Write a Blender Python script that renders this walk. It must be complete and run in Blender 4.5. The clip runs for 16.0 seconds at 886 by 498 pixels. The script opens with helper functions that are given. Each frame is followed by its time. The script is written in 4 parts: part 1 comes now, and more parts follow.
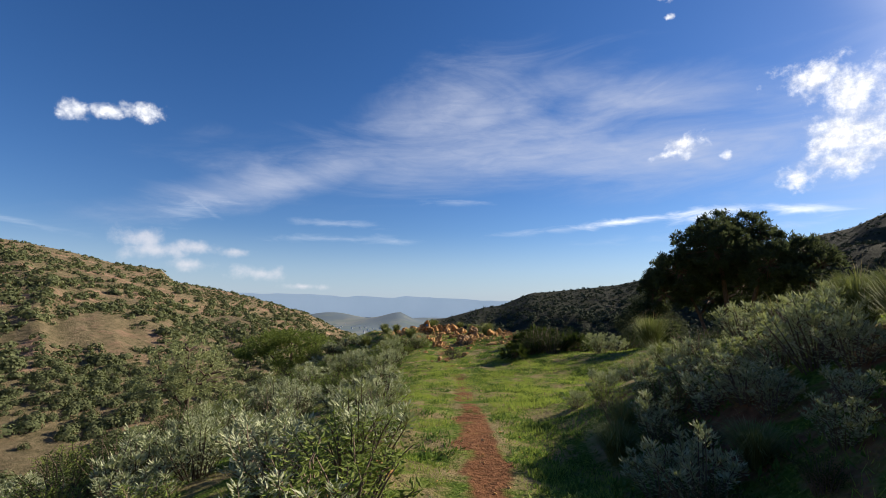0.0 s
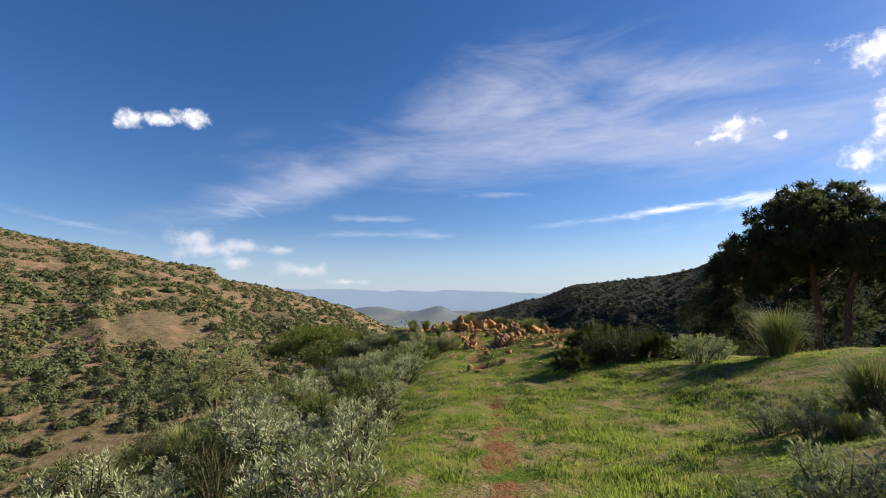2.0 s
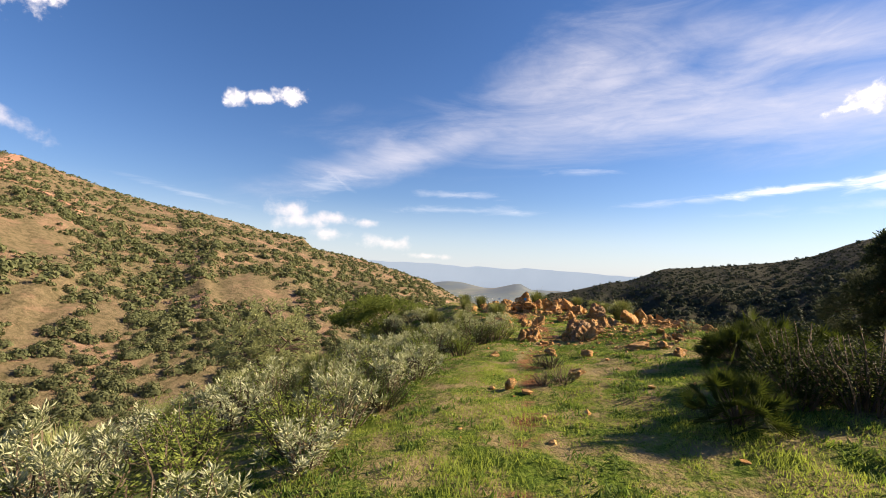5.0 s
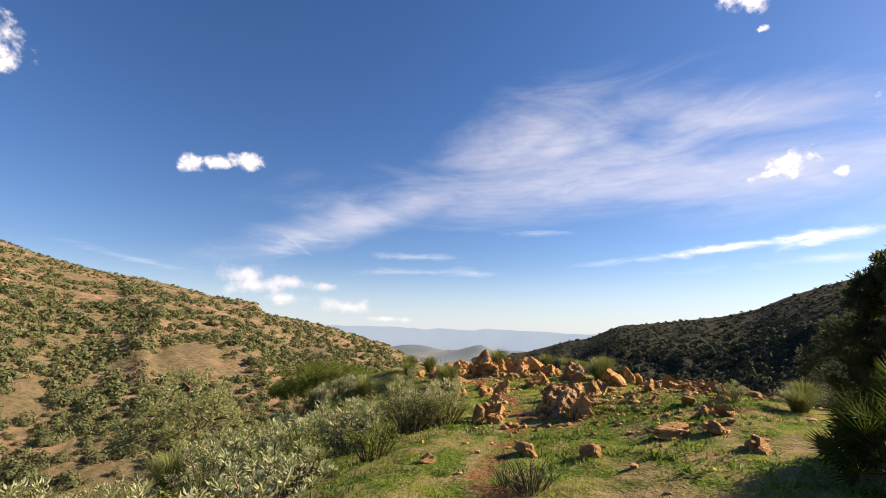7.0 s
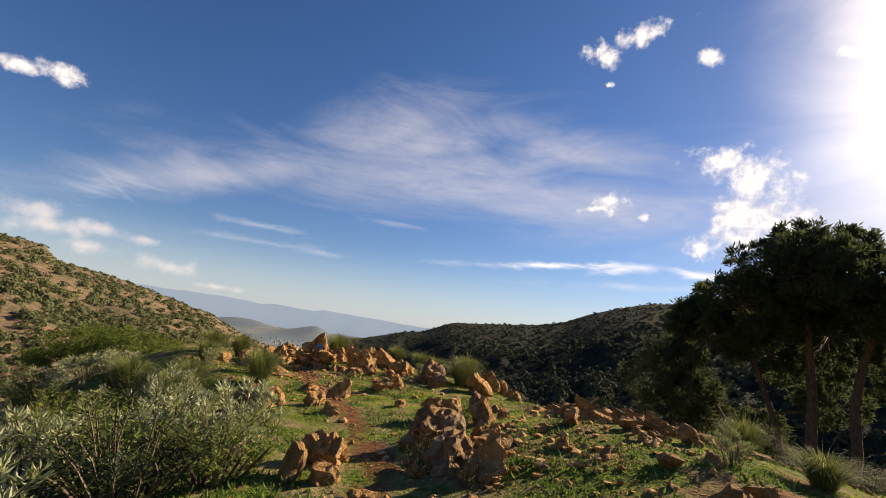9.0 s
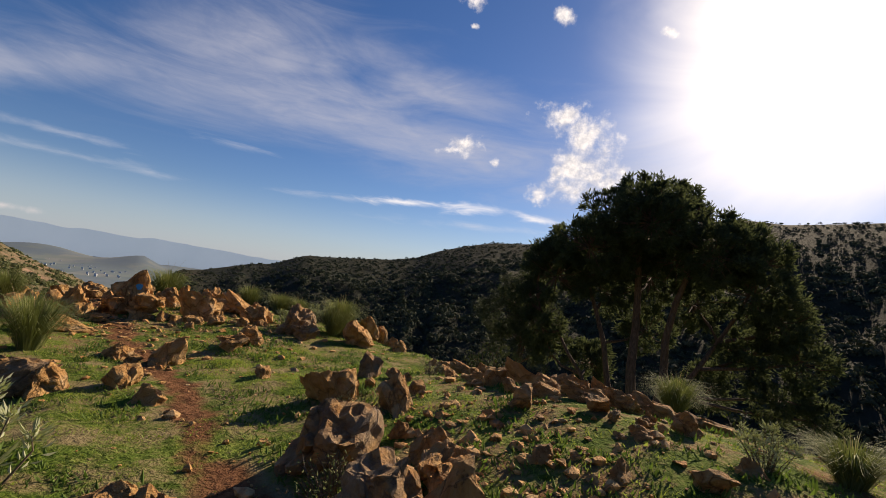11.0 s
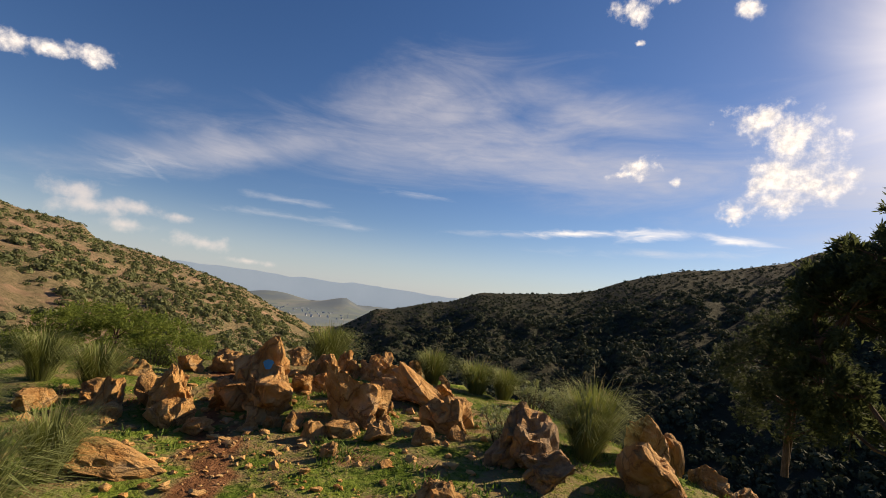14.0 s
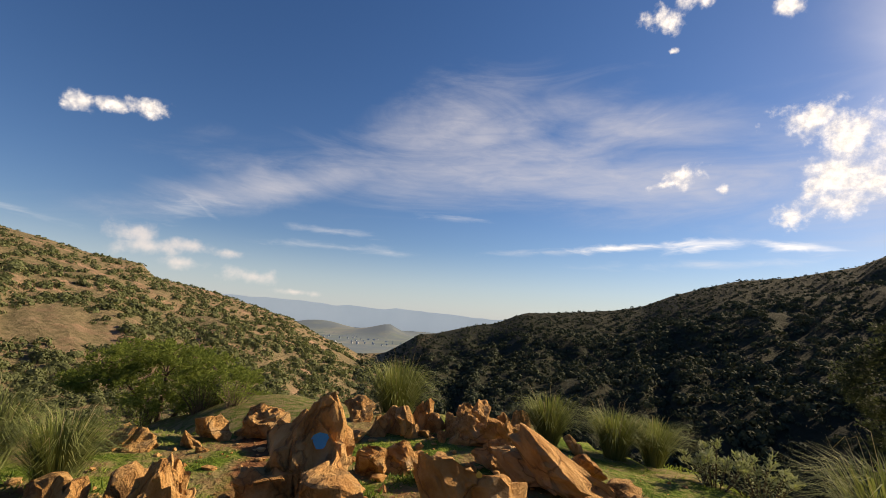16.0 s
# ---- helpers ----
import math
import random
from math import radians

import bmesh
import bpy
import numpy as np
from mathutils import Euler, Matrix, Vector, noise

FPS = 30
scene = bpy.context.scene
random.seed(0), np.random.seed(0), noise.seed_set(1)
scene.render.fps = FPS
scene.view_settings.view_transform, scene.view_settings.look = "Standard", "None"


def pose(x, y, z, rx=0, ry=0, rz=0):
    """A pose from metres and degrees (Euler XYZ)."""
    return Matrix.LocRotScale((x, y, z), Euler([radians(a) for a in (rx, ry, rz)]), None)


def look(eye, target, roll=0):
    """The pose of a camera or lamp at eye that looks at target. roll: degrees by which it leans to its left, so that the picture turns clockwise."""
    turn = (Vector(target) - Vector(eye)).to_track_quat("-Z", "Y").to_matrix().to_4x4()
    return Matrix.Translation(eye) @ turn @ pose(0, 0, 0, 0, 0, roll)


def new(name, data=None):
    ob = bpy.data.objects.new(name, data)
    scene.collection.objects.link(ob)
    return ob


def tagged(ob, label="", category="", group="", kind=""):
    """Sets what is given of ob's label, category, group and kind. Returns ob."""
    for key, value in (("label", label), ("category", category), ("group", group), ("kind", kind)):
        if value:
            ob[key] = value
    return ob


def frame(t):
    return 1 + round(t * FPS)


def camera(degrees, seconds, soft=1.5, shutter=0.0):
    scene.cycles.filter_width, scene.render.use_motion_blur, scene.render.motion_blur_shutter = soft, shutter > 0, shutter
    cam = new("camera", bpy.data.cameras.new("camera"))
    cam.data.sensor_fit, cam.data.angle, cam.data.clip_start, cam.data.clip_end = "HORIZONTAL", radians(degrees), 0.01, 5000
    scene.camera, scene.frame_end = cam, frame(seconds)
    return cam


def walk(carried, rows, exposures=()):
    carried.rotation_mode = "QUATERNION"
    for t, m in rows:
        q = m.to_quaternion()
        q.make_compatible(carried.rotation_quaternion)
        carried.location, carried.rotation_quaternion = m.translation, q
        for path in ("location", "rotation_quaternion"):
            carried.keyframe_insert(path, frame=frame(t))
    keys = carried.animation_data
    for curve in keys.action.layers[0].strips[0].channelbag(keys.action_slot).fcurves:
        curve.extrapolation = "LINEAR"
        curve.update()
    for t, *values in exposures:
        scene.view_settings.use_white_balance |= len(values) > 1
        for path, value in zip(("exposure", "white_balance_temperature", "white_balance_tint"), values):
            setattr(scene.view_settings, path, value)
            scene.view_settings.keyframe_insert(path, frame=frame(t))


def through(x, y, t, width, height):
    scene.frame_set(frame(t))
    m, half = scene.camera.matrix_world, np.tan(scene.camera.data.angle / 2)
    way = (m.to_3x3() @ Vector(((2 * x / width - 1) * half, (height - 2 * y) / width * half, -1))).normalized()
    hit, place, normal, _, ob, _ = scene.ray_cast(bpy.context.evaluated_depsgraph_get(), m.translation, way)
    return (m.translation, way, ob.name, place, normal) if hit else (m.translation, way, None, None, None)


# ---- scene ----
from mathutils import Quaternion
from mathutils.bvhtree import BVHTree

cam = camera(87.43, 16.0, soft=0.9)
walk(cam, [
    (0.0, pose(0.04, 0.22, -0.11, 96.45, -0.55, 0.33)),
    (0.5, pose(0.22, 1.12, -0.14, 95.13, -0.95, -1.36)),
    (1.0, pose(0.22, 2.16, -0.15, 96.30, 0.45, 2.08)),
    (1.5, pose(0.17, 3.20, -0.16, 96.98, -1.71, 5.28)),
    (2.0, pose(0.29, 4.14, -0.17, 95.63, 0.26, 5.26)),
    (2.5, pose(0.43, 5.07, -0.16, 96.08, -2.43, 6.72)),
    (3.0, pose(0.58, 6.06, -0.22, 92.96, -4.12, 6.98)),
    (3.5, pose(0.62, 7.04, -0.25, 92.50, -3.67, 10.77)),
    (4.0, pose(0.60, 8.03, -0.30, 91.69, -3.67, 14.35)),
    (4.2, pose(0.58, 8.47, -0.35, 91.91, -3.43, 13.38)),
    (6.3, pose(0.58, 12.03, -0.67, 96.06, -0.83, 18.68)),
    (6.5, pose(0.50, 12.50, -0.70, 97.65, -2.46, 16.49)),
    (7.0, pose(0.35, 13.70, -0.77, 100.30, -0.85, 10.20)),
    (7.5, pose(0.21, 14.80, -0.83, 95.31, -6.42, 6.76)),
    (8.0, pose(0.08, 15.78, -0.84, 96.91, -8.06, 1.99)),
    (8.5, pose(0.08, 16.69, -0.84, 98.69, -5.57, -2.96)),
    (9.0, pose(-0.06, 17.44, -0.85, 100.03, -7.26, -9.40)),
    (9.5, pose(-0.18, 18.09, -0.86, 97.90, -10.62, -18.19)),
    (10.0, pose(-0.24, 18.56, -0.80, 96.93, -9.76, -26.35)),
    (10.2, pose(-0.25, 18.71, -0.74, 95.75, -9.63, -28.50)),
    (12.3, pose(0.20, 21.62, -0.87, 92.71, -5.21, -24.46)),
    (12.5, pose(0.22, 21.99, -0.83, 92.02, -6.88, -23.46)),
    (13.0, pose(0.25, 22.92, -0.65, 92.65, -8.48, -18.46)),
    (13.5, pose(0.28, 23.68, -0.68, 93.76, -7.87, -10.97)),
    (14.0, pose(0.23, 24.35, -0.61, 96.03, -6.53, -6.09)),
    (14.5, pose(0.05, 25.01, -0.68, 96.23, -9.87, -1.69)),
    (15.0, pose(-0.17, 25.61, -0.63, 96.77, -9.03, 0.12)),
    (15.5, pose(-0.27, 26.10, -0.68, 97.63, -4.89, -0.51)),
    (16.0, pose(-0.36, 26.61, -0.67, 98.33, -4.17, -0.77)),
], [(0, 0.8, 6250, 11), (1.5, 0.9, 6350, 12), (2.5, 1.06, 6600, 14), (3.5, 1.29, 6900, 16), (4.2, 1.34, 7220, 17), (6.3, 1.39, 7520, 17), (7, 1.34, 7500, 17), (8, 1.16, 7600, 16), (9, 0.9, 7480, 16), (10, 0.68, 7080, 16), (12.5, 0.55, 7380, 16), (14, 0.76, 7780, 15), (16, 0.86, 7840, 14)])

# ---- light: low winter sun ahead and to the right, blue sky with thin high cloud ----
SUN_AZ, SUN_EL = 65.0, 26.5
sun_dir = Vector((math.sin(radians(SUN_AZ)) * math.cos(radians(SUN_EL)),
                  math.cos(radians(SUN_AZ)) * math.cos(radians(SUN_EL)), math.sin(radians(SUN_EL))))
sun = new("sun", bpy.data.lights.new("sun", "SUN"))
sun.data.energy, sun.data.angle, sun.data.color = 5.0, radians(0.53), (1.0, 0.87, 0.68)
sun.matrix_world = look(sun_dir * 100, (0, 0, 0))

world = bpy.data.worlds.new("sky")
scene.world = world
world.use_nodes = True
wt = world.node_tree
wt.nodes.clear()


def wnode(kind, **settings):
    n = wt.nodes.new(kind)
    for key, value in settings.items():
        if key == "operation":
            n.operation = value
        elif key == "blend":
            n.data_type, n.blend_type = "RGBA", value
        elif key == "vtype":
            n.vector_type = value
    return n


def wmath(op, a, b=None, c=None, clamp=False):
    n = wnode("ShaderNodeMath", operation=op)
    n.use_clamp = clamp
    for k, v in enumerate((a, b, c)):
        if v is None:
            continue
        if isinstance(v, (int, float)):
            n.inputs[k].default_value = v
        else:
            wt.links.new(v, n.inputs[k])
    return n.outputs[0]


def wstep(v, lo, hi):
    n = wnode("ShaderNodeMapRange")
    n.interpolation_type = "SMOOTHSTEP"
    n.inputs[1].default_value, n.inputs[2].default_value = lo, hi
    wt.links.new(v, n.inputs[0])
    return n.outputs[0]


def wmix(fac, a, b):
    n = wnode("ShaderNodeMix", blend="MIX")
    for k, v in ((0, fac), (6, a), (7, b)):
        if isinstance(v, (tuple, int, float)):
            n.inputs[k].default_value = v
        else:
            wt.links.new(v, n.inputs[k])
    return n.outputs[2]


sky = wnode("ShaderNodeTexSky")
sky.sky_type, sky.sun_disc = "NISHITA", False
sky.sun_elevation, sky.sun_rotation = radians(SUN_EL), radians(SUN_AZ)
sky.altitude, sky.air_density, sky.dust_density, sky.ozone_density = 500, 1.0, 0.35, 2.2
coord = wnode("ShaderNodeTexCoord").outputs["Generated"]
sep = wnode("ShaderNodeSeparateXYZ")
wt.links.new(coord, sep.inputs[0])
azim = wmath("MULTIPLY", wmath("ARCTAN2", sep.outputs[0], sep.outputs[1]), 57.2958)
elev = wmath("MULTIPLY", wmath("ARCSINE", sep.outputs[2]), 57.2958)
comb = wnode("ShaderNodeCombineXYZ")
wt.links.new(azim, comb.inputs[0])
wt.links.new(elev, comb.inputs[1])
ae = comb.outputs[0]


def wnoise(scale, detail, stretch=(1, 1, 1), turn=0.0, rough=0.55, warp=0.0):
    m = wnode("ShaderNodeMapping")
    m.inputs[2].default_value[2] = radians(turn)
    m.inputs[3].default_value = stretch
    wt.links.new(ae, m.inputs[0])
    n = wnode("ShaderNodeTexNoise")
    n.inputs["Scale"].default_value, n.inputs["Detail"].default_value, n.inputs["Roughness"].default_value = scale, detail, rough
    n.inputs["Distortion"].default_value = warp
    wt.links.new(m.outputs[0], n.inputs["Vector"])
    return wmath("SUBTRACT", n.outputs["Fac"], 0.5)


def blob(az, el, ra, re, turn=0.0):
    """How far inside an ellipse of the sky a direction lies: 1 in the middle, 0 on its rim. Degrees."""
    m = wnode("ShaderNodeMapping")
    m.vector_type = "TEXTURE"
    m.inputs[1].default_value, m.inputs[2].default_value, m.inputs[3].default_value = (az, el, 0), (0, 0, radians(turn)), (ra, re, 1)
    wt.links.new(ae, m.inputs[0])
    n = wnode("ShaderNodeVectorMath", operation="LENGTH")
    wt.links.new(m.outputs[0], n.inputs[0])
    return wmath("SUBTRACT", 1.0, n.outputs["Value"])


def cloud(shapes, rag, grain, lo, hi):
    total = None
    for s in shapes:
        v = blob(*s)
        total = v if total is None else wmath("MAXIMUM", total, v)
    return wstep(wmath("ADD", total, wmath("MULTIPLY", grain, rag)), lo, hi)


crisp = wnoise(1.1, 7, rough=0.65)
puff = wnoise(0.42, 7, rough=0.6)
crisp_puff = wmath("ADD", wmath("MULTIPLY", puff, 1.0), wmath("MULTIPLY", crisp, 0.22))
wisp = wnoise(0.16, 8, (0.32, 1.25, 1), turn=-9, rough=0.62, warp=1.1)
fine = wnoise(0.6, 6, (0.35, 1.6, 1), turn=-14, rough=0.6, warp=0.6)
veil = wnoise(0.07, 5, (0.5, 1.0, 1), turn=-10, warp=0.8)

cumulus = cloud([(-40, 17.9, 1.4, 1.4), (-37.5, 18.4, 1.9, 1.0), (-34.4, 19.1, 2.7, 1.35, 8), (-58.5, 24, 4.5, 3.4),
                 (28.0, 17.4, 2.7, 1.6, 12), (31.8, 15.6, 0.9, 0.8), (25.8, 16.4, 2.2, 0.6, 12),
                 (39.8, 21.4, 4.2, 2.5), (42.8, 19.4, 4.4, 3.2), (41.2, 16.4, 3.3, 3.6), (44.4, 15.0, 4.4, 3.0), (37.8, 12.6, 2.6, 1.8), (41, 13.4, 3.8, 2.0),
                 (25.5, 33.4, 2.8, 2.0), (30.5, 35.0, 5.0, 1.4, 8), (38.0, 32.0, 2.4, 1.3, -20), (27.0, 30.2, 0.9, 0.4), (50.8, 30, 1.4, 0.7, -30)],
                2.5, crisp_puff, 0.12, 1.0)
low = cloud([(-34.0, 6.3, 3.2, 1.5), (-32.5, 5.0, 4.2, 1.2), (-28.5, 5.6, 4.2, 1.0), (-24.8, 5.3, 2.6, 0.7), (-29.4, 3.7, 3.2, 0.9), (-22.0, 3.0, 4.0, 1.05), (-17, 1.6, 3.2, 0.45),
             (-59, 11.6, 3.5, 1.2, -25)],
            2.4, puff, 0.0, 1.3)
lens = cloud([(29.5, 9.6, 5.4, 0.95, 1), (38.0, 9.2, 4.0, 0.8, -5), (21, 9.3, 7.5, 0.6, 3)], 2.2, fine, 0.0, 1.3)
thin = cloud([(13, 8.6, 9, 0.6, 4), (-14, 7.4, 10, 0.6, 2), (-13, 9.2, 8, 0.6, 0), (-6.5, 7.3, 4, 0.6), (1, 12.2, 5, 0.6), (-29.5, 9.6, 5.0, 1.6, 12), (-28.0, 10.0, 3.4, 0.5, -35), (-45, 7.2, 7.0, 0.5, -10),
              (30, 7.6, 14, 0.7, 2)], 2.6, fine, 0.0, 1.9)
cirrus = cloud([(4, 17.8, 32, 4.6, 5), (-18, 14.2, 23, 2.7, 17), (24, 17.2, 30, 5.4, -4), (45, 15, 20, 8, -12), (3, 21.6, 19, 5.2, 16), (24, 22.4, 17, 3.4, -4), (8, 19.5, 22, 4.0, 6), (0, 22.8, 15, 5.6, 26)],
               1.6, wisp, -0.22, 1.25)
streak = wmath("ADD", 0.72, wmath("MULTIPLY", fine, 0.8), clamp=True)
haze = wstep(elev, 9.0, -1.0)
sun_v = wnode("ShaderNodeVectorMath", operation="DOT_PRODUCT")
wt.links.new(coord, sun_v.inputs[0])
sun_v.inputs[1].default_value = sun_dir
sun_angle = wmath("MULTIPLY", wmath("ARCCOSINE", wmath("MINIMUM", sun_v.outputs["Value"], 1.0)), 57.2958)
glare = wmath("POWER", wstep(wmath("ADD", sun_angle, wmath("MULTIPLY", veil, 10.0)), 24.0, 5.0), 1.5)

deep = wnode("ShaderNodeHueSaturation")
deep.inputs["Saturation"].default_value, deep.inputs["Value"].default_value = 1.25, 1.0
wt.links.new(sky.outputs[0], deep.inputs["Color"])
tone = wnode("ShaderNodeMix", blend="MULTIPLY")
tone.inputs[0].default_value, tone.inputs[7].default_value = 1.0, (0.86, 0.93, 1.16, 1)
wt.links.new(deep.outputs[0], tone.inputs[6])
color = wmix(wmath("MULTIPLY", haze, 0.62), tone.outputs[2], (5.3, 6.8, 8.7, 1))
color = wmix(wmath("MULTIPLY", wmath("MULTIPLY", cirrus, streak), 0.76), color, (7.0, 7.4, 8.6, 1))
color = wmix(wmath("MULTIPLY", lens, 0.85), color, (13.0, 13.2, 13.4, 1))
color = wmix(wmath("MULTIPLY", thin, 0.42), color, (9.5, 10.0, 10.8, 1))
color = wmix(wmath("MULTIPLY", low, 0.68), color, (10.2, 9.7, 9.7, 1))
shade = wstep(wmath("ADD", wmath("MULTIPLY", crisp, 2.4), 0.5), 0.0, 1.0)
color = wmix(cumulus, color, wmix(shade, (8.6, 8.8, 9.4, 1), (14.0, 13.8, 13.6, 1)))
color = wmix(glare, color, (18.0, 17.4, 16.5, 1))
bg = wnode("ShaderNodeBackground")
bg.inputs["Strength"].default_value = 0.0525
wt.links.new(color, bg.inputs["Color"])
out = wnode("ShaderNodeOutputWorld")
wt.links.new(bg.outputs[0], out.inputs["Surface"])


# ---- materials ----
class Mat:
    """A node material with short helpers."""

    def __init__(self, name, rough=0.85):
        self.mat = bpy.data.materials.new(name)
        self.mat.use_nodes = True
        self.t = self.mat.node_tree
        self.b = self.t.nodes["Principled BSDF"]
        self.b.inputs["Roughness"].default_value = rough
        self.b.inputs["Specular IOR Level"].default_value = 0.25
        self.co = self.t.nodes.new("ShaderNodeTexCoord").outputs["Object"]
        self.rand = self.t.nodes.new("ShaderNodeObjectInfo").outputs["Random"]
        self.isl = self.t.nodes.new("ShaderNodeNewGeometry").outputs["Random Per Island"]

    def link(self, a, b):
        self.t.links.new(a, b)

    def put(self, sock, v):
        if isinstance(v, (int, float)):
            sock.default_value = v
        elif isinstance(v, tuple):
            sock.default_value = v if len(v) == 4 else (*v, 1)
        else:
            self.link(v, sock)

    def noise(self, scale, detail=5, rough=0.6, warp=0.0, stretch=None):
        n = self.t.nodes.new("ShaderNodeTexNoise")
        n.inputs["Scale"].default_value, n.inputs["Detail"].default_value, n.inputs["Roughness"].default_value = scale, detail, rough
        n.inputs["Distortion"].default_value = warp
        if stretch:
            m = self.t.nodes.new("ShaderNodeMapping")
            m.inputs[3].default_value = stretch
            self.link(self.co, m.inputs[0])
            self.link(m.outputs[0], n.inputs["Vector"])
        else:
            self.link(self.co, n.inputs["Vector"])
        return n.outputs["Fac"]

    def step(self, v, lo, hi):
        n = self.t.nodes.new("ShaderNodeMapRange")
        n.interpolation_type = "SMOOTHSTEP"
        n.inputs[1].default_value, n.inputs[2].default_value = lo, hi
        self.link(v, n.inputs[0])
        return n.outputs[0]

    def math(self, op, a, b):
        n = self.t.nodes.new("ShaderNodeMath")
        n.operation = op
        self.put(n.inputs[0], a)
        self.put(n.inputs[1], b)
        return n.outputs[0]

    def mix(self, f, a, b, mode="MIX"):
        n = self.t.nodes.new("ShaderNodeMix")
        n.data_type, n.blend_type = "RGBA", mode
        self.put(n.inputs[0], f)
        self.put(n.inputs[6], a)
        self.put(n.inputs[7], b)
        return n.outputs[2]

    def ramp(self, v, *stops):
        n = self.t.nodes.new("ShaderNodeValToRGB")
        e = n.color_ramp.elements
        while len(e) < len(stops):
            e.new(0.5)
        for el, (p, c) in zip(e, stops):
            el.position, el.color = p, (*c, 1)
        self.link(v, n.inputs[0])
        return n.outputs[0]

    def attr(self, name):
        n = self.t.nodes.new("ShaderNodeAttribute")
        n.attribute_name = name
        return n.outputs["Fac"]

    def color(self, v):
        self.put(self.b.inputs["Base Color"], v)
        return self

    def bump(self, v, strength=0.5, dist=0.02):
        n = self.t.nodes.new("ShaderNodeBump")
        n.inputs["Strength"].default_value, n.inputs["Distance"].default_value = strength, dist
        self.link(v, n.inputs["Height"])
        self.link(n.outputs[0], self.b.inputs["Normal"])
        return self

    def leafy(self, amount=0.3, tint=(0.2, 0.3, 0.05)):
        """Lets light through thin leaves."""
        tr = self.t.nodes.new("ShaderNodeBsdfTranslucent")
        self.put(tr.inputs["Color"], tint)
        mx = self.t.nodes.new("ShaderNodeMixShader")
        mx.inputs[0].default_value = amount
        self.link(self.b.outputs[0], mx.inputs[1])
        self.link(tr.outputs[0], mx.inputs[2])
        self.link(mx.outputs[0], self.t.nodes["Material Output"].inputs["Surface"])
        return self


def make_ground():
    m = Mat("hillside ground", 1.0)
    m.b.inputs["Specular IOR Level"].default_value = 0.05
    big, mid, small = m.noise(0.35, 6), m.noise(2.2, 6), m.noise(22, 5)
    grass = m.mix(m.step(m.noise(1.1, 6, 0.7), 0.4, 0.62), m.ramp(small, (0.25, (0.026, 0.046, 0.009)), (0.55, (0.08, 0.13, 0.018)), (0.8, (0.17, 0.23, 0.04))), m.ramp(small, (0.25, (0.07, 0.1, 0.02)), (0.55, (0.19, 0.25, 0.045)), (0.8, (0.3, 0.35, 0.08))))
    dry = m.ramp(mid, (0.3, (0.15, 0.125, 0.05)), (0.7, (0.27, 0.215, 0.11)))
    soil = m.ramp(m.noise(9, 7), (0.3, (0.1, 0.05, 0.024)), (0.55, (0.19, 0.088, 0.042)), (0.8, (0.3, 0.16, 0.085)))
    turf = m.mix(m.step(m.math("ADD", mid, m.math("MULTIPLY", small, 0.4)), 0.6, 0.8), grass, dry)
    near = m.mix(m.step(m.math("ADD", m.attr("bare"), m.math("MULTIPLY", m.math("SUBTRACT", mid, 0.5), 1.3)), 0.35, 0.65), turf, soil)
    far_soil = m.ramp(m.noise(0.05, 8, 0.65), (0.3, (0.14, 0.105, 0.064)), (0.5, (0.26, 0.17, 0.112)), (0.7, (0.37, 0.235, 0.16)))
    scrub = m.ramp(m.noise(0.22, 9, 0.8), (0.36, (0.075, 0.07, 0.034)), (0.5, (0.16, 0.13, 0.074)), (0.66, (0.25, 0.19, 0.115)))
    patches = m.step(m.noise(0.02, 9, 0.72), 0.51, 0.6)
    slope = m.mix(m.math("MULTIPLY", patches, 0.85), scrub, far_soil)
    # woodland soil, its colour lowered further for the backlit slope's shade
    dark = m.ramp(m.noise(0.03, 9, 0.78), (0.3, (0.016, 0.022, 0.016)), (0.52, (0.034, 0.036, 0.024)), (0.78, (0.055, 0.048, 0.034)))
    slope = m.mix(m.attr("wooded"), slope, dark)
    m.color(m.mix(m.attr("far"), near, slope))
    relief = m.math("ADD", m.math("MULTIPLY", small, 0.03), m.math("MULTIPLY", m.noise(4.5, 6, 0.7), 0.13))
    relief = m.math("ADD", relief, m.math("MULTIPLY", m.attr("far"), m.math("MULTIPLY", m.noise(0.16, 8, 0.75), 2.6)))
    m.bump(relief, 1.0, 1.0)
    return m.mat


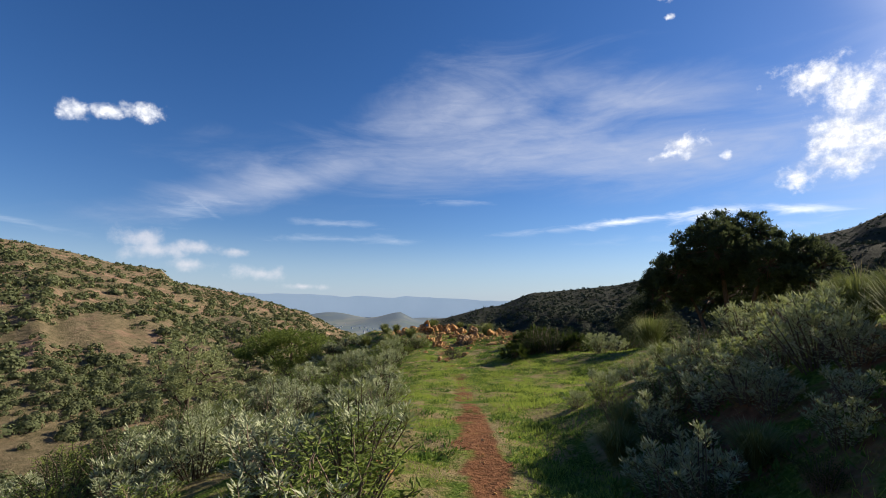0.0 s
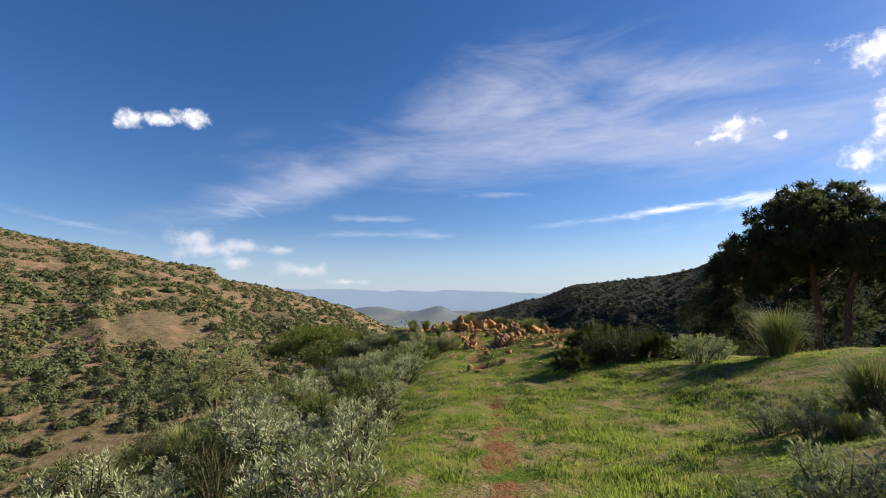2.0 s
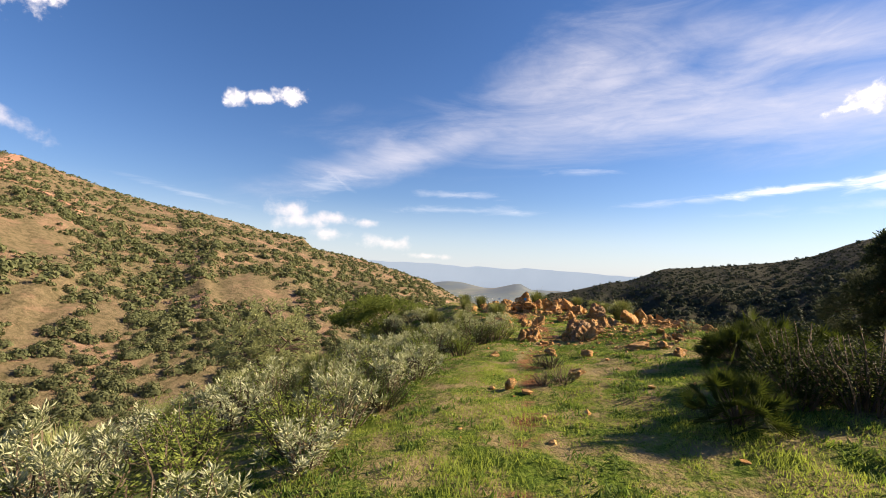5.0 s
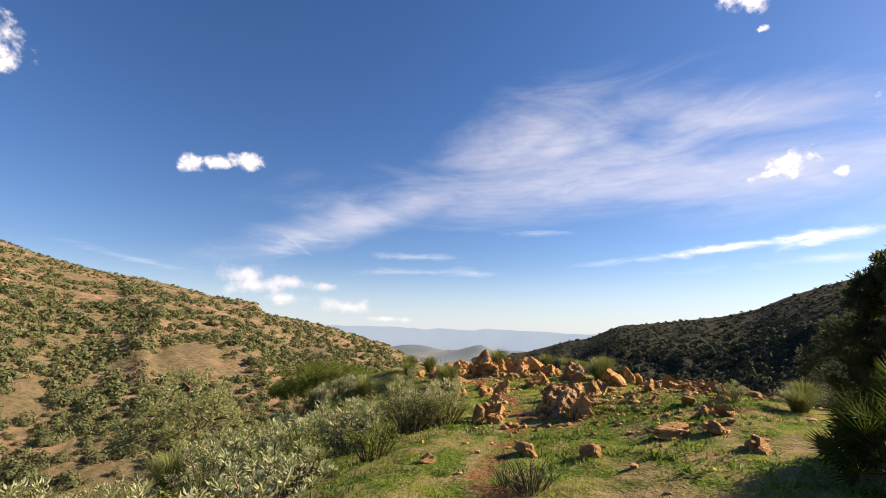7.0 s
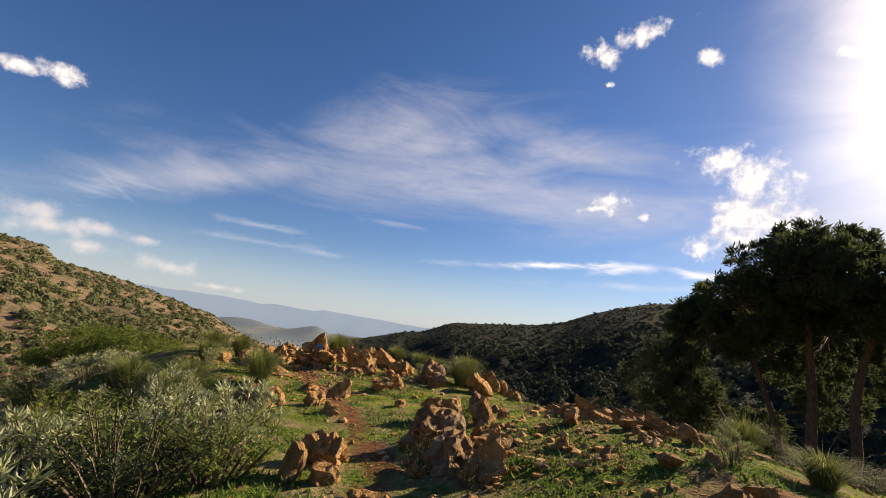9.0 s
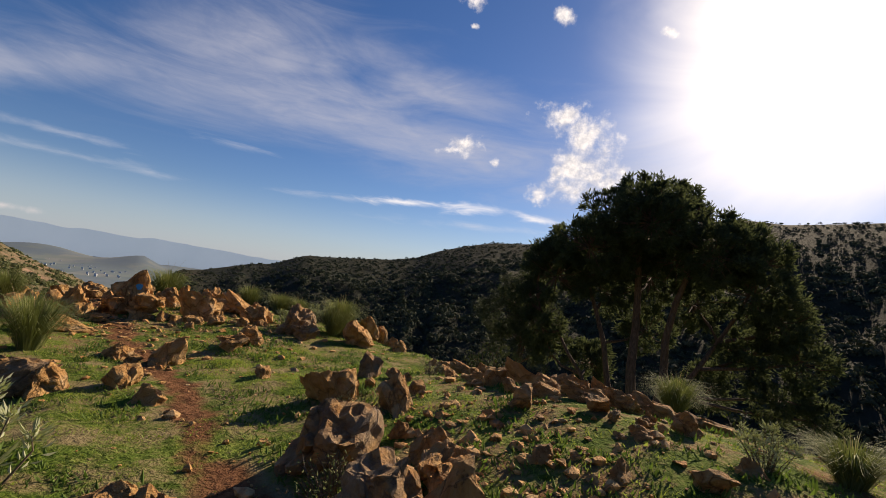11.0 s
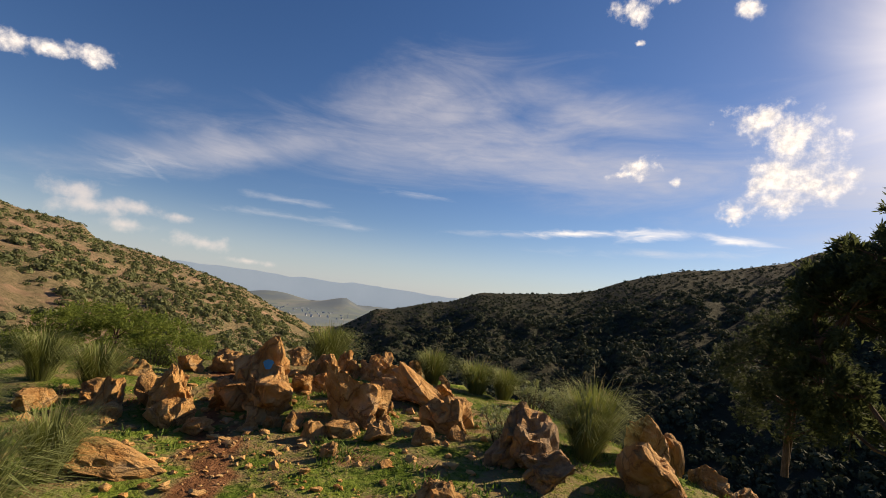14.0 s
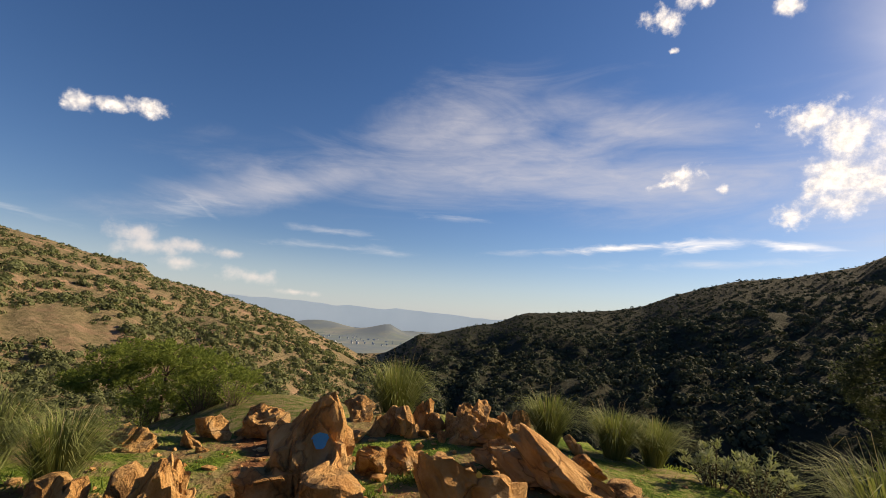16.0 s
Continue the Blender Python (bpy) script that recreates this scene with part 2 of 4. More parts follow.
def make_rock(lichen=0.0):
    m = Mat("lichen covered rock" if lichen else "orange weathered rock", 0.9)
    a, b, c = m.noise(2.2, 8, 0.65, 0.4), m.noise(9, 8, 0.7), m.noise(40, 4)
    body = m.ramp(a, (0.26, (0.16, 0.07, 0.03)), (0.4, (0.45, 0.215, 0.062)), (0.55, (0.58, 0.345, 0.135)), (0.74, (0.64, 0.465, 0.255)))
    grey = m.ramp(b, (0.35, (0.13, 0.1, 0.08)), (0.65, (0.36, 0.3, 0.24)))
    col = m.mix(m.step(m.noise(1.3, 6), 0.57, 0.74), body, grey)
    col = m.mix(m.step(b, 0.6, 0.76), col, (0.14, 0.07, 0.04))
    crack = m.t.nodes.new("ShaderNodeTexVoronoi")
    crack.feature = "DISTANCE_TO_EDGE"
    crack.inputs["Scale"].default_value = 2.1
    warp = m.mix(0.35, m.co, m.noise(3.0, 6))
    m.link(warp, crack.inputs["Vector"])
    seam = m.step(crack.outputs["Distance"], 0.0, 0.035)
    col = m.mix(m.math("ADD", m.math("MULTIPLY", seam, 0.5), 0.5), (0.1, 0.05, 0.03), col)
    col = m.mix(m.math("MULTIPLY", m.rand, 0.4), col, (0.46, 0.27, 0.11))
    if lichen:
        crust = m.ramp(b, (0.35, (0.1, 0.075, 0.055)), (0.6, (0.22, 0.18, 0.14)))
        col = m.mix(m.math("MULTIPLY", m.step(m.noise(3.4, 6), 0.3, 0.55), lichen), col, crust)
    m.color(col)
    m.bump(m.math("ADD", m.math("ADD", m.math("MULTIPLY", a, 1.6), m.math("MULTIPLY", seam, 0.5)), m.math("ADD", b, m.math("MULTIPLY", c, 0.25))), 1.0, 0.06)
    return m.mat


def make_leaf(name, dark, light, through, rough=0.75, amount=0.28):
    m = Mat(name, rough)
    m.b.inputs["Specular IOR Level"].default_value = 0.12
    v = m.math("ADD", m.math("MULTIPLY", m.isl, 0.7), m.math("MULTIPLY", m.rand, 0.3))
    m.color(m.ramp(v, (0.0, dark), (1.0, light)))
    m.leafy(amount, through)
    return m.mat


def make_bark(name, a, b):
    m = Mat(name, 0.9)
    n = m.noise(14, 6, 0.65, 0.2, (1, 1, 0.25))
    m.color(m.ramp(n, (0.3, a), (0.7, b)))
    m.bump(n, 0.8, 0.03)
    return m.mat


def plain(name, col, rough=0.8, vary=0.25, scale=8):
    m = Mat(name, rough)
    m.color(m.mix(m.noise(scale, 5), tuple(c * (1 - vary) for c in col), tuple(min(1, c * (1 + vary)) for c in col)))
    return m.mat


M_GROUND, M_ROCK, M_LICHEN = make_ground(), make_rock(), make_rock(0.6)
M_SAGE = make_leaf("silver green leaves", (0.13, 0.16, 0.065), (0.56, 0.58, 0.38), (0.28, 0.32, 0.1))
M_GREEN = make_leaf("fresh green leaves", (0.07, 0.11, 0.02), (0.22, 0.26, 0.06), (0.22, 0.28, 0.04))
M_DARK = make_leaf("dark green leaves", (0.014, 0.024, 0.007), (0.06, 0.08, 0.022), (0.07, 0.1, 0.015))
M_PINE = make_leaf("pine needles", (0.016, 0.028, 0.017), (0.058, 0.08, 0.046), (0.12, 0.15, 0.06), 0.9)
M_HILL = make_leaf("hillside bush foliage", (0.06, 0.075, 0.036), (0.185, 0.2, 0.095), (0.13, 0.155, 0.05), 0.95)
M_GRASS = make_leaf("meadow grass", (0.05, 0.09, 0.016), (0.3, 0.37, 0.085), (0.35, 0.44, 0.07), amount=0.38)
M_STRAW = make_leaf("esparto blades", (0.08, 0.105, 0.03), (0.28, 0.31, 0.125), (0.17, 0.2, 0.05))
M_HAY = make_leaf("dry straw", (0.25, 0.2, 0.1), (0.5, 0.42, 0.25), (0.3, 0.26, 0.12))
M_BARK = make_bark("pine bark", (0.05, 0.035, 0.026), (0.16, 0.11, 0.08))
M_TWIG = make_bark("shrub wood", (0.06, 0.045, 0.03), (0.2, 0.15, 0.1))
# woods on the backlit slope: shade is mixed into the leaf colour
M_SHADED_WOODS = make_leaf("wooded slope foliage with painted shade", (0.02, 0.03, 0.02), (0.075, 0.09, 0.055), (0.05, 0.065, 0.03), 0.95, 0.08)
M_WEED = make_leaf("weed leaves", (0.03, 0.06, 0.012), (0.16, 0.24, 0.05), (0.16, 0.26, 0.04))
M_SPARSE = make_leaf("thin grey green needles", (0.17, 0.2, 0.08), (0.4, 0.43, 0.2), (0.3, 0.33, 0.1))
M_BLUE = plain("blue trail paint", (0.05, 0.3, 0.55), 0.6)
M_YELLOW = plain("yellow trail paint", (0.65, 0.45, 0.08), 0.6)


# ---- the ground: one sheet from the path to the horizon ----
def ease(v, lo, hi):
    t = min(1.0, max(0.0, (v - lo) / (hi - lo)))
    return t * t * (3 - 2 * t)


PATH_Y = (-12, 0, 2, 5, 8, 12, 15, 17, 19, 22, 25, 27, 29, 31, 34)
PATH_X = (0.2, 0.15, 0.35, 0.45, 0.45, 0.45, 0.25, 0.05, 0.0, 0.25, -0.1, -0.7, -1.3, -1.9, -2.6)
PATH_Z = (-1.0, -1.42, -1.5, -1.7, -1.86, -2.08, -2.15, -2.14, -2.14, -2.2, -2.26, -2.3, -2.23, -2.12, -2.1)


def path_x(y):
    return float(np.interp(y, PATH_Y, PATH_X))


def near_height(x, y):
    """The ridge that the path follows: scrub falling to the left, a bank and then a rocky edge on the right."""
    d = x - path_x(y)
    z = float(np.interp(y, PATH_Y, PATH_Z))
    if d < 0:
        flat = 1.0 + 1.7 * ease(y, 25, 30)
        s = max(0.0, -d - flat)
        fall = 0.22 * s + 0.016 * s * s if s < 12 else 4.94 + 0.3 * (s - 12)
        z -= fall * (1 + 0.9 * ease(y, 24, 30))
    else:
        bank = 1 - ease(y, 5.5, 11.0)
        z += 0.75 * (1 - bank) * (1 - ease(y, 12, 17)) * ease(d, 2.5, 7)
        z += bank * (1.35 * ease(d, 0.75, 2.7 + 1.2 * ease(y, 1.6, 4.2)) + 0.6 * ease(d, 2.6, 8))
        z += 0.11 * min(d, 4) * ease(y, 9, 15) * (1 - 0.6 * ease(y, 23.5, 27))
        edge = float(np.interp(y, (6, 12, 17, 20, 22.5, 24.5, 27, 30, 34), (26, 17, 10.5, 7.5, 5.6, 4.9, 4.6, 3.2, 2.0)))
        s = max(0.0, x - edge)
        brink = ease(y, 24, 28)
        z -= (0.4 + 0.32 * brink) * min(s, 5) * ease(s, -0.6, 1.6) + 0.13 * (1 - brink) * max(0.0, s - 5) + 0.35 * max(0.0, s - 19)
        z -= 0.09 * min(4.0, max(0.0, d - 3)) * ease(y, 13, 18)
    z += 0.22 * math.exp(-((x - 2.7) / 1.5) ** 2 - ((y - 22.6) / 2.0) ** 2)
    front = y - 31.9 - 1.5 * ease(x, -3, -0.8) + 1.1 * ease(x, 1.1, 2.3)
    z -= (0.9 * min(max(front, 0.0), 5) + 0.12 * max(0.0, front - 5)) * (1 - ease(x, 11, 16))
    z -= 0.7 * min(14.0, max(0.0, y - 37)) * ease(x, 5, 11)
    z += 0.045 * noise.noise((x * 2.4, y * 2.4, 9)) + 0.055 * noise.noise((x * 0.9, y * 0.9, 0)) + 0.16 * noise.noise((x * 0.23, y * 0.23, 4)) * ease(abs(d), 0.5, 4)
    return z


RIDGE_AZ = (-180, -120, -90, -75, -64, -58, -54.5, -50, -47, -44, -40, -36.8, -33, -31.9, -31.2, -25.5, -22.3, -19.5, -17, -15, -13, -11, -9, -6, -4, -2, 0, 4.5, 7, 9, 10.6, 12.5, 17.5, 20.5, 23.5, 26.3, 29, 32.5, 37, 40, 42, 44, 50, 59, 63, 71, 90, 120, 180)
RIDGE_EL = (14, 13, 12, 10.5, 9, 8.7, 7.5, 6.2, 5.5, 5.2, 4.5, 3.65, 3.2, 3.05, 1.9, 0.85, 0.05, -0.85, -1.5, -2.6, -3.6, -4.3, -5.5, -5.2, -3.8, -2.4, -2.1, -0.8, -0.4, 0.5, 1.15, 1.25, 1.75, 2.1, 2.75, 4, 4.9, 5.85, 6.25, 6.9, 7.3, 8.3, 9.8, 11, 10.6, 11, 12, 13, 14)
CENTRE_Y = 14.0


def far_height(az, r):
    soft = sum(float(np.interp(az + q, RIDGE_AZ, RIDGE_EL)) for q in (-4, -2, 0, 2, 4)) / 5
    el = soft + (float(np.interp(az, RIDGE_AZ, RIDGE_EL)) - soft) * ease(r, 640, 800)
    left = 1 - ease(az, -12, -4)
    crest = 820 * left + 980 * (1 - left)
    foot = 175 * left + 240 * (1 - left)
    low = -62 * left - 92 * (1 - left)
    top = crest * math.tan(radians(el))
    low = min(low, top - 6)
    x, y = r * math.sin(radians(az)), r * math.cos(radians(az))
    if r < foot:
        z = -4 + (low + 4) * (r / foot)
    elif r < crest:
        t = (r - foot) / (crest - foot)
        z = low + (top - low) * (t ** (0.92 + 0.12 * left))
    else:
        z = top + (-165 - top) * ease(r, crest, crest + 900)
    swell = ease(r, 60, 300) * (1 - ease(r, crest * 0.72, crest * 0.98)) + 0.5 * ease(r, crest + 300, crest + 900)
    fan = az * (6.5 - 1.5 * left) + 60 * noise.noise((x / 300, y / 300, 5.0)) + 14 * noise.noise((x / 90, y / 90, 5.0))
    spur = noise.ridged_multi_fractal((fan / 42, r / 900, 7.0), 0.9, 2.1, 4, 1.0, 2.0) * 9 * ease(r, 150, 420) - 9
    gully = noise.fractal((x / 150, y / 150, 2.0), 0.9, 2.0, 5) * 9 + spur
    return z + swell * gully * (1.0 - 0.35 * left)


def height(x, y):
    dx, dy = x, y - CENTRE_Y
    r = math.hypot(dx, dy)
    if r < 38:
        return near_height(x, y)
    w = ease(r, 38, 95)
    f = far_height(math.degrees(math.atan2(dx, dy)), r)
    spur = 11.0 * math.exp(-((x + 20.6) ** 2 + (y - 63) ** 2) / 180) + 7.0 * math.exp(-((x + 25.3) ** 2 + (y - 46.4) ** 2) / 60)
    return near_height(x, y) * (1 - w) + f * w + spur if w < 1 else f + spur


def mesh_from(name, verts, faces, material, smooth=False):
    me = bpy.data.meshes.new(name)
    me.from_pydata(verts, [], faces)
    me.materials.append(material)
    if smooth:
        me.polygons.foreach_set("use_smooth", [True] * len(me.polygons))
    me.update()
    return me


def build_ground():
    rings = [0.35 * k for k in range(1, 66)]
    while rings[-1] < 4600:
        rings.append(rings[-1] * 1.032 + 0.12)
    count = 560
    verts, bare, far, wooded, faces = [(0, CENTRE_Y, height(0, CENTRE_Y))], [0.0], [0.0], [0.0], []
    for r in rings:
        for k in range(count):
            a = 360 * k / count - 180
            x, y = r * math.sin(radians(a)), CENTRE_Y + r * math.cos(radians(a))
            verts.append((x, y, height(x, y)))
            d = abs(x - path_x(y) + 0.16 * noise.noise((x * 1.7, y * 1.1, 3)))
            b = (1 - ease(d, 0.05, 0.42 + 0.2 * noise.noise((x * 3.1, y * 3.1, 8)))) * float(np.interp(y, (0, 6, 9, 15, 17, 20, 24, 34, 36), (0.85, 0.75, 0.5, 0.48, 0.5, 0.55, 0.68, 0.72, 0)))
            b = max(b, 0.38 * ease(y, 17, 21) * ease(x, 0.4, 1.5) * (1 - ease(x, 3.5, 8)) * (1 - ease(y, 24, 26)))
            b = max(b, 0.36 * (1 - ease(math.hypot(x + 1, y - 30), 2, 5)))
            b = max(b, 0.14 * ease(y, 17, 22), 0.28 * ease(noise.noise((x * 0.9, y * 0.5, 17)), 0.1, 0.4) * ease(y, 5, 8))
            b = max(b, 0.5 * (1 - ease(y, 6, 9)) * ease(x, 1.3, 2.2))
            bare.append(b)
            far.append(ease(r, 34, 70))
            # woodland by azimuth: also where the soil carries the painted shade
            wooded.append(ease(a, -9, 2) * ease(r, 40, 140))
    for k in range(count):
        faces.append((0, 1 + (k + 1) % count, 1 + k))
    for j in range(len(rings) - 1):
        o = 1 + j * count
        for k in range(count):
            n = (k + 1) % count
            faces.append((o + k, o + n, o + count + n, o + count + k))
    me = mesh_from("ground", verts, faces, M_GROUND, True)
    for key, values in (("bare", bare), ("far", far), ("wooded", wooded)):
        me.attributes.new(key, "FLOAT", "POINT").data.foreach_set("value", values)
    return tagged(new("ground", me), "grassy rocky ridge with scrub slopes falling into valleys", "ground", kind="structure")


build_ground()


# ---- generators ----
BVH = BVHTree.FromBMesh

def part(name, me, parent, label="", kind=""):
    ob = new(name, me)
    ob.parent = parent
    return tagged(ob, label, kind=kind)


def thing(name, label, category, group="", kind=""):
    return tagged(new(name), label, category, group, kind)


def tube(verts, faces, points, r0, r1, sides=5):
    """A tapered limb along points."""
    base = len(verts)
    n = len(points)
    for i, p in enumerate(points):
        p = Vector(p)
        d = (Vector(points[min(i + 1, n - 1)]) - Vector(points[max(i - 1, 0)])).normalized()
        u = d.orthogonal().normalized()
        w = d.cross(u)
        r = r0 + (r1 - r0) * i / (n - 1)
        for s in range(sides):
            a = 2 * math.pi * s / sides
            verts.append(tuple(p + (u * math.cos(a) + w * math.sin(a)) * r))
    for i in range(n - 1):
        for s in range(sides):
            t = (s + 1) % sides
            faces.append((base + i * sides + s, base + i * sides + t, base + (i + 1) * sides + t, base + (i + 1) * sides + s))
    faces.append(tuple(base + (n - 1) * sides + s for s in range(sides)))


def leaf(verts, faces, at, way, side, length, width, fold=0.25):
    """A pointed leaf folded along its midrib."""
    at, way, side = Vector(at), Vector(way), Vector(side)
    up = way.cross(side) * fold * width
    b = len(verts)
    verts.extend([tuple(at), tuple(at + way * length * 0.45 + side * width * 0.5 + up), tuple(at + way * length - up), tuple(at + way * length * 0.45 - side * width * 0.5 + up)])
    faces.extend([(b, b + 2, b + 1), (b, b + 3, b + 2)])


def rand_dir(rng, up=0.0):
    v = Vector((rng.gauss(0, 1), rng.gauss(0, 1), rng.gauss(0, 1) + up))
    return v.normalized()


def shrub_meshes(seed, stems, spread, tall, leaves, size, width, material, spire=0.0, low=0.2, whorl=False):
    """Wood and leaves of a bush of upright leafy stems, about a metre across at scale one."""
    rng = random.Random(seed)
    wv, wf, lv, lf = [], [], [], []
    for _ in range(stems):
        a, reach = rng.uniform(0, 6.283), spread * math.sqrt(rng.random())
        h = tall * rng.uniform(0.55, 1.0) * (1 - 0.35 * (reach / spread) ** 2)
        foot = Vector((math.cos(a), math.sin(a), 0)) * reach * 0.3 - Vector((0, 0, 0.08))
        tip = Vector((math.cos(a) * reach, math.sin(a) * reach, h))
        bend = Vector((rng.gauss(0, 0.05), rng.gauss(0, 0.05), 0.06))
        pts = [foot.lerp(tip, t) + bend * math.sin(t * 3.14) for t in (0, 0.35, 0.7, 1)]
        tube(wv, wf, pts, 0.012, 0.004, 3)
        for k in range(leaves):
            t = low + (1 - low) * ((k + rng.random()) / leaves) ** 0.75
            if whorl and k % 2:
                t = rng.uniform(0.86, 1.02)
            p = foot.lerp(tip, t) + bend * math.sin(t * 3.14)
            turn = rng.uniform(0, 6.283)
            rise = rng.uniform(-0.25, 0.7) + spire * t ** 4
            way = Vector((math.cos(turn), math.sin(turn), rise)).normalized()
            side = way.cross(Vector((rng.gauss(0, 0.3), rng.gauss(0, 0.3), 1))).normalized()
            s = size * rng.uniform(0.65, 1.2)
            p += way * rng.uniform(0, 0.06)
            leaf(lv, lf, p, way, side, s, s * width)
    return mesh_from("stems", wv, wf, M_TWIG), mesh_from("leaves", lv, lf, material)


def tuft_mesh(seed, blades, tall, spread, material, wide=0.009):
    rng = random.Random(seed)
    v, f = [], []
    for _ in range(blades):
        a = rng.uniform(0, 6.283)
        out = Vector((math.cos(a), math.sin(a), 0))
        lean = spread * rng.random() ** 0.7
        h = tall * rng.uniform(0.5, 1.0)
        side = Vector((-out.y, out.x, 0)) * wide * rng.uniform(0.6, 1.3)
        foot = out * rng.uniform(0, 0.13) - Vector((0, 0, 0.05))
        pts = [foot, foot + out * lean * 0.25 + Vector((0, 0, h * 0.5)), foot + out * lean * 0.62 + Vector((0, 0, h * 0.85)), foot + out * lean * 1.15 + Vector((0, 0, h * (1.04 - lean * rng.uniform(0.1, 0.75))))]
        b = len(v)
        for i, p in enumerate(pts[:3]):
            v.extend([tuple(p - side * (1 - 0.2 * i)), tuple(p + side * (1 - 0.2 * i))])
        v.append(tuple(pts[3]))
        f.extend([(b, b + 1, b + 3, b + 2), (b + 2, b + 3, b + 5, b + 4), (b + 4, b + 5, b + 6)])
    return mesh_from("blades", v, f, material)


def palm_meshes(seed, fans, size, material):
    """A dwarf fan palm: stalks that end in stiff pleated fans."""
    rng = random.Random(seed)
    sv, sf, v, f = [], [], [], []
    for _ in range(fans):
        d = rand_dir(rng, 0.9)
        d.z = abs(d.z) + 0.1
        d.normalize()
        end = d * size * rng.uniform(0.45, 0.95)
        tube(sv, sf, [Vector((0, 0, -0.05)), end * 0.5 + Vector((0, 0, 0.03)), end], 0.008, 0.005, 3)
        side = d.cross(rand_dir(rng)).normalized()
        for k in range(15):
            a = radians(-84 + 12 * k)
            way = (d * math.cos(a) + side * math.sin(a)).normalized()
            leaf(v, f, end, way, way.cross(d.cross(side)).normalized(), size * 0.42 * rng.uniform(0.8, 1.1), 0.02, 0.5)
    return mesh_from("stalks", sv, sf, M_TWIG), mesh_from("fans", v, f, material)


def rock_mesh(seed, cuts=11, rough=0.10, level=4):
    """A boulder: a ball cut by random planes into worn facets, then roughened."""
    rng = random.Random(seed)
    bm = bmesh.new()
    bmesh.ops.create_icosphere(bm, subdivisions=level, radius=0.62)
    planes = [(rand_dir(rng), rng.uniform(0.2, 0.44)) for _ in range(cuts)]
    off = Vector((rng.uniform(-50, 50), rng.uniform(-50, 50), rng.uniform(-50, 50)))
    grain = rand_dir(rng, 0.4)
    for vt in bm.verts:
        p = vt.co.copy()
        for n, d in planes:
            over = p.dot(n) - d
            if over > 0:
                p -= n * over * 0.97
        q = p * 3.0 + off
        turn = Vector((q.x * 0.8 + q.y * 0.5, q.y * 0.9 - q.z * 0.4, q.z * 0.8 + q.x * 0.4)) + Vector((1, 1, 1)) * 0.35 * noise.noise(q * 1.3)
        block = noise.cell(turn * 0.62) * 0.055 + noise.cell(turn * 1.5) * 0.025
        crease = -0.07 * max(0.0, 0.1 - abs(noise.noise(q * 0.75))) / 0.1
        p += p.normalized() * (block + crease)
        bed = p.dot(grain) * 7 + 1.2 * noise.noise(q * 0.6)
        p += p.normalized() * (noise.fractal(q, 0.9, 2.1, 5) * rough + (abs(bed % 2 - 1) - 0.5) * rough * 0.5)
        vt.co = p
    bmesh.ops.recalc_face_normals(bm, faces=bm.faces)
    lo = Vector([min(v.co[i] for v in bm.verts) for i in range(3)])
    hi = Vector([max(v.co[i] for v in bm.verts) for i in range(3)])
    for vt in bm.verts:
        vt.co = Vector([(vt.co[i] - lo[i]) / (hi[i] - lo[i]) - 0.5 for i in range(3)])
    me = bpy.data.meshes.new("rock")
    bm.to_mesh(me)
    bm.free()
    me.materials.append(M_ROCK)
    return me


ROCKS = [rock_mesh(11 + k, 13 + k % 6, 0.06 + 0.016 * (k % 4)) for k in range(10)]
STONES = [rock_mesh(51 + k, 12 + k % 5, 0.07 + 0.02 * (k % 3), 3) for k in range(12)]


def rock(x, y, w, h, d=None, turn=0.0, kind=0, tilt=(0, 0), label="orange-brown weathered boulder on the grassy ridge", sink=0.25, group="rocks on the ridge"):
    """A rock w wide, h high and d deep, its foot sunk a little into the ground."""
    w, d = w * 1.15, (d or w * 0.8) * 1.1
    shapes = ROCKS if w > 0.42 else STONES
    ob = new("rock", shapes[kind % len(shapes)])
    m = Matrix.Translation((x, y, height(x, y) + h * (0.5 - sink))) @ Euler((radians(tilt[0]), radians(tilt[1]), radians(turn))).to_matrix().to_4x4()
    ob.matrix_world = m @ Matrix.Diagonal((w, d, h * 1.22, 1))
    if "dark" in label:
        ob.material_slots[0].link = "OBJECT"
        ob.material_slots[0].material = M_LICHEN
    return tagged(ob, label, "rock", group)


SAGE = [shrub_meshes(100 + k, 26, 0.55, 0.74, 56, 0.074, 0.3, M_SAGE, 0.6, 0.1, True) for k in range(4)]
BUSH = [shrub_meshes(200 + k, 34, 0.58, 0.72, 30, 0.062, 0.42, M_GREEN) for k in range(3)]
DENSE = [shrub_meshes(300 + k, 40, 0.56, 0.8, 46, 0.048, 0.45, M_DARK) for k in range(3)]
TUFTS = [tuft_mesh(400 + k, 1000, 0.88, 0.62, M_STRAW, 0.0055) for k in range(3)]
STALKS = [tuft_mesh(450 + k, 34, 1.1, 0.62, M_HAY, 0.003) for k in range(3)]
DRY = [shrub_meshes(350 + k, 46, 0.6, 0.6, 5, 0.07, 0.25, M_STRAW) for k in range(2)]
PALMS = [palm_meshes(500 + k, 60, 0.72, M_DARK) for k in range(2)]


def place(base, x, y, scale, turn, squash=1.0, drop=0.0):
    base.matrix_world = pose(x, y, height(x, y) - drop, 0, 0, turn) @ Matrix.Diagonal((scale, scale, scale * squash, 1))


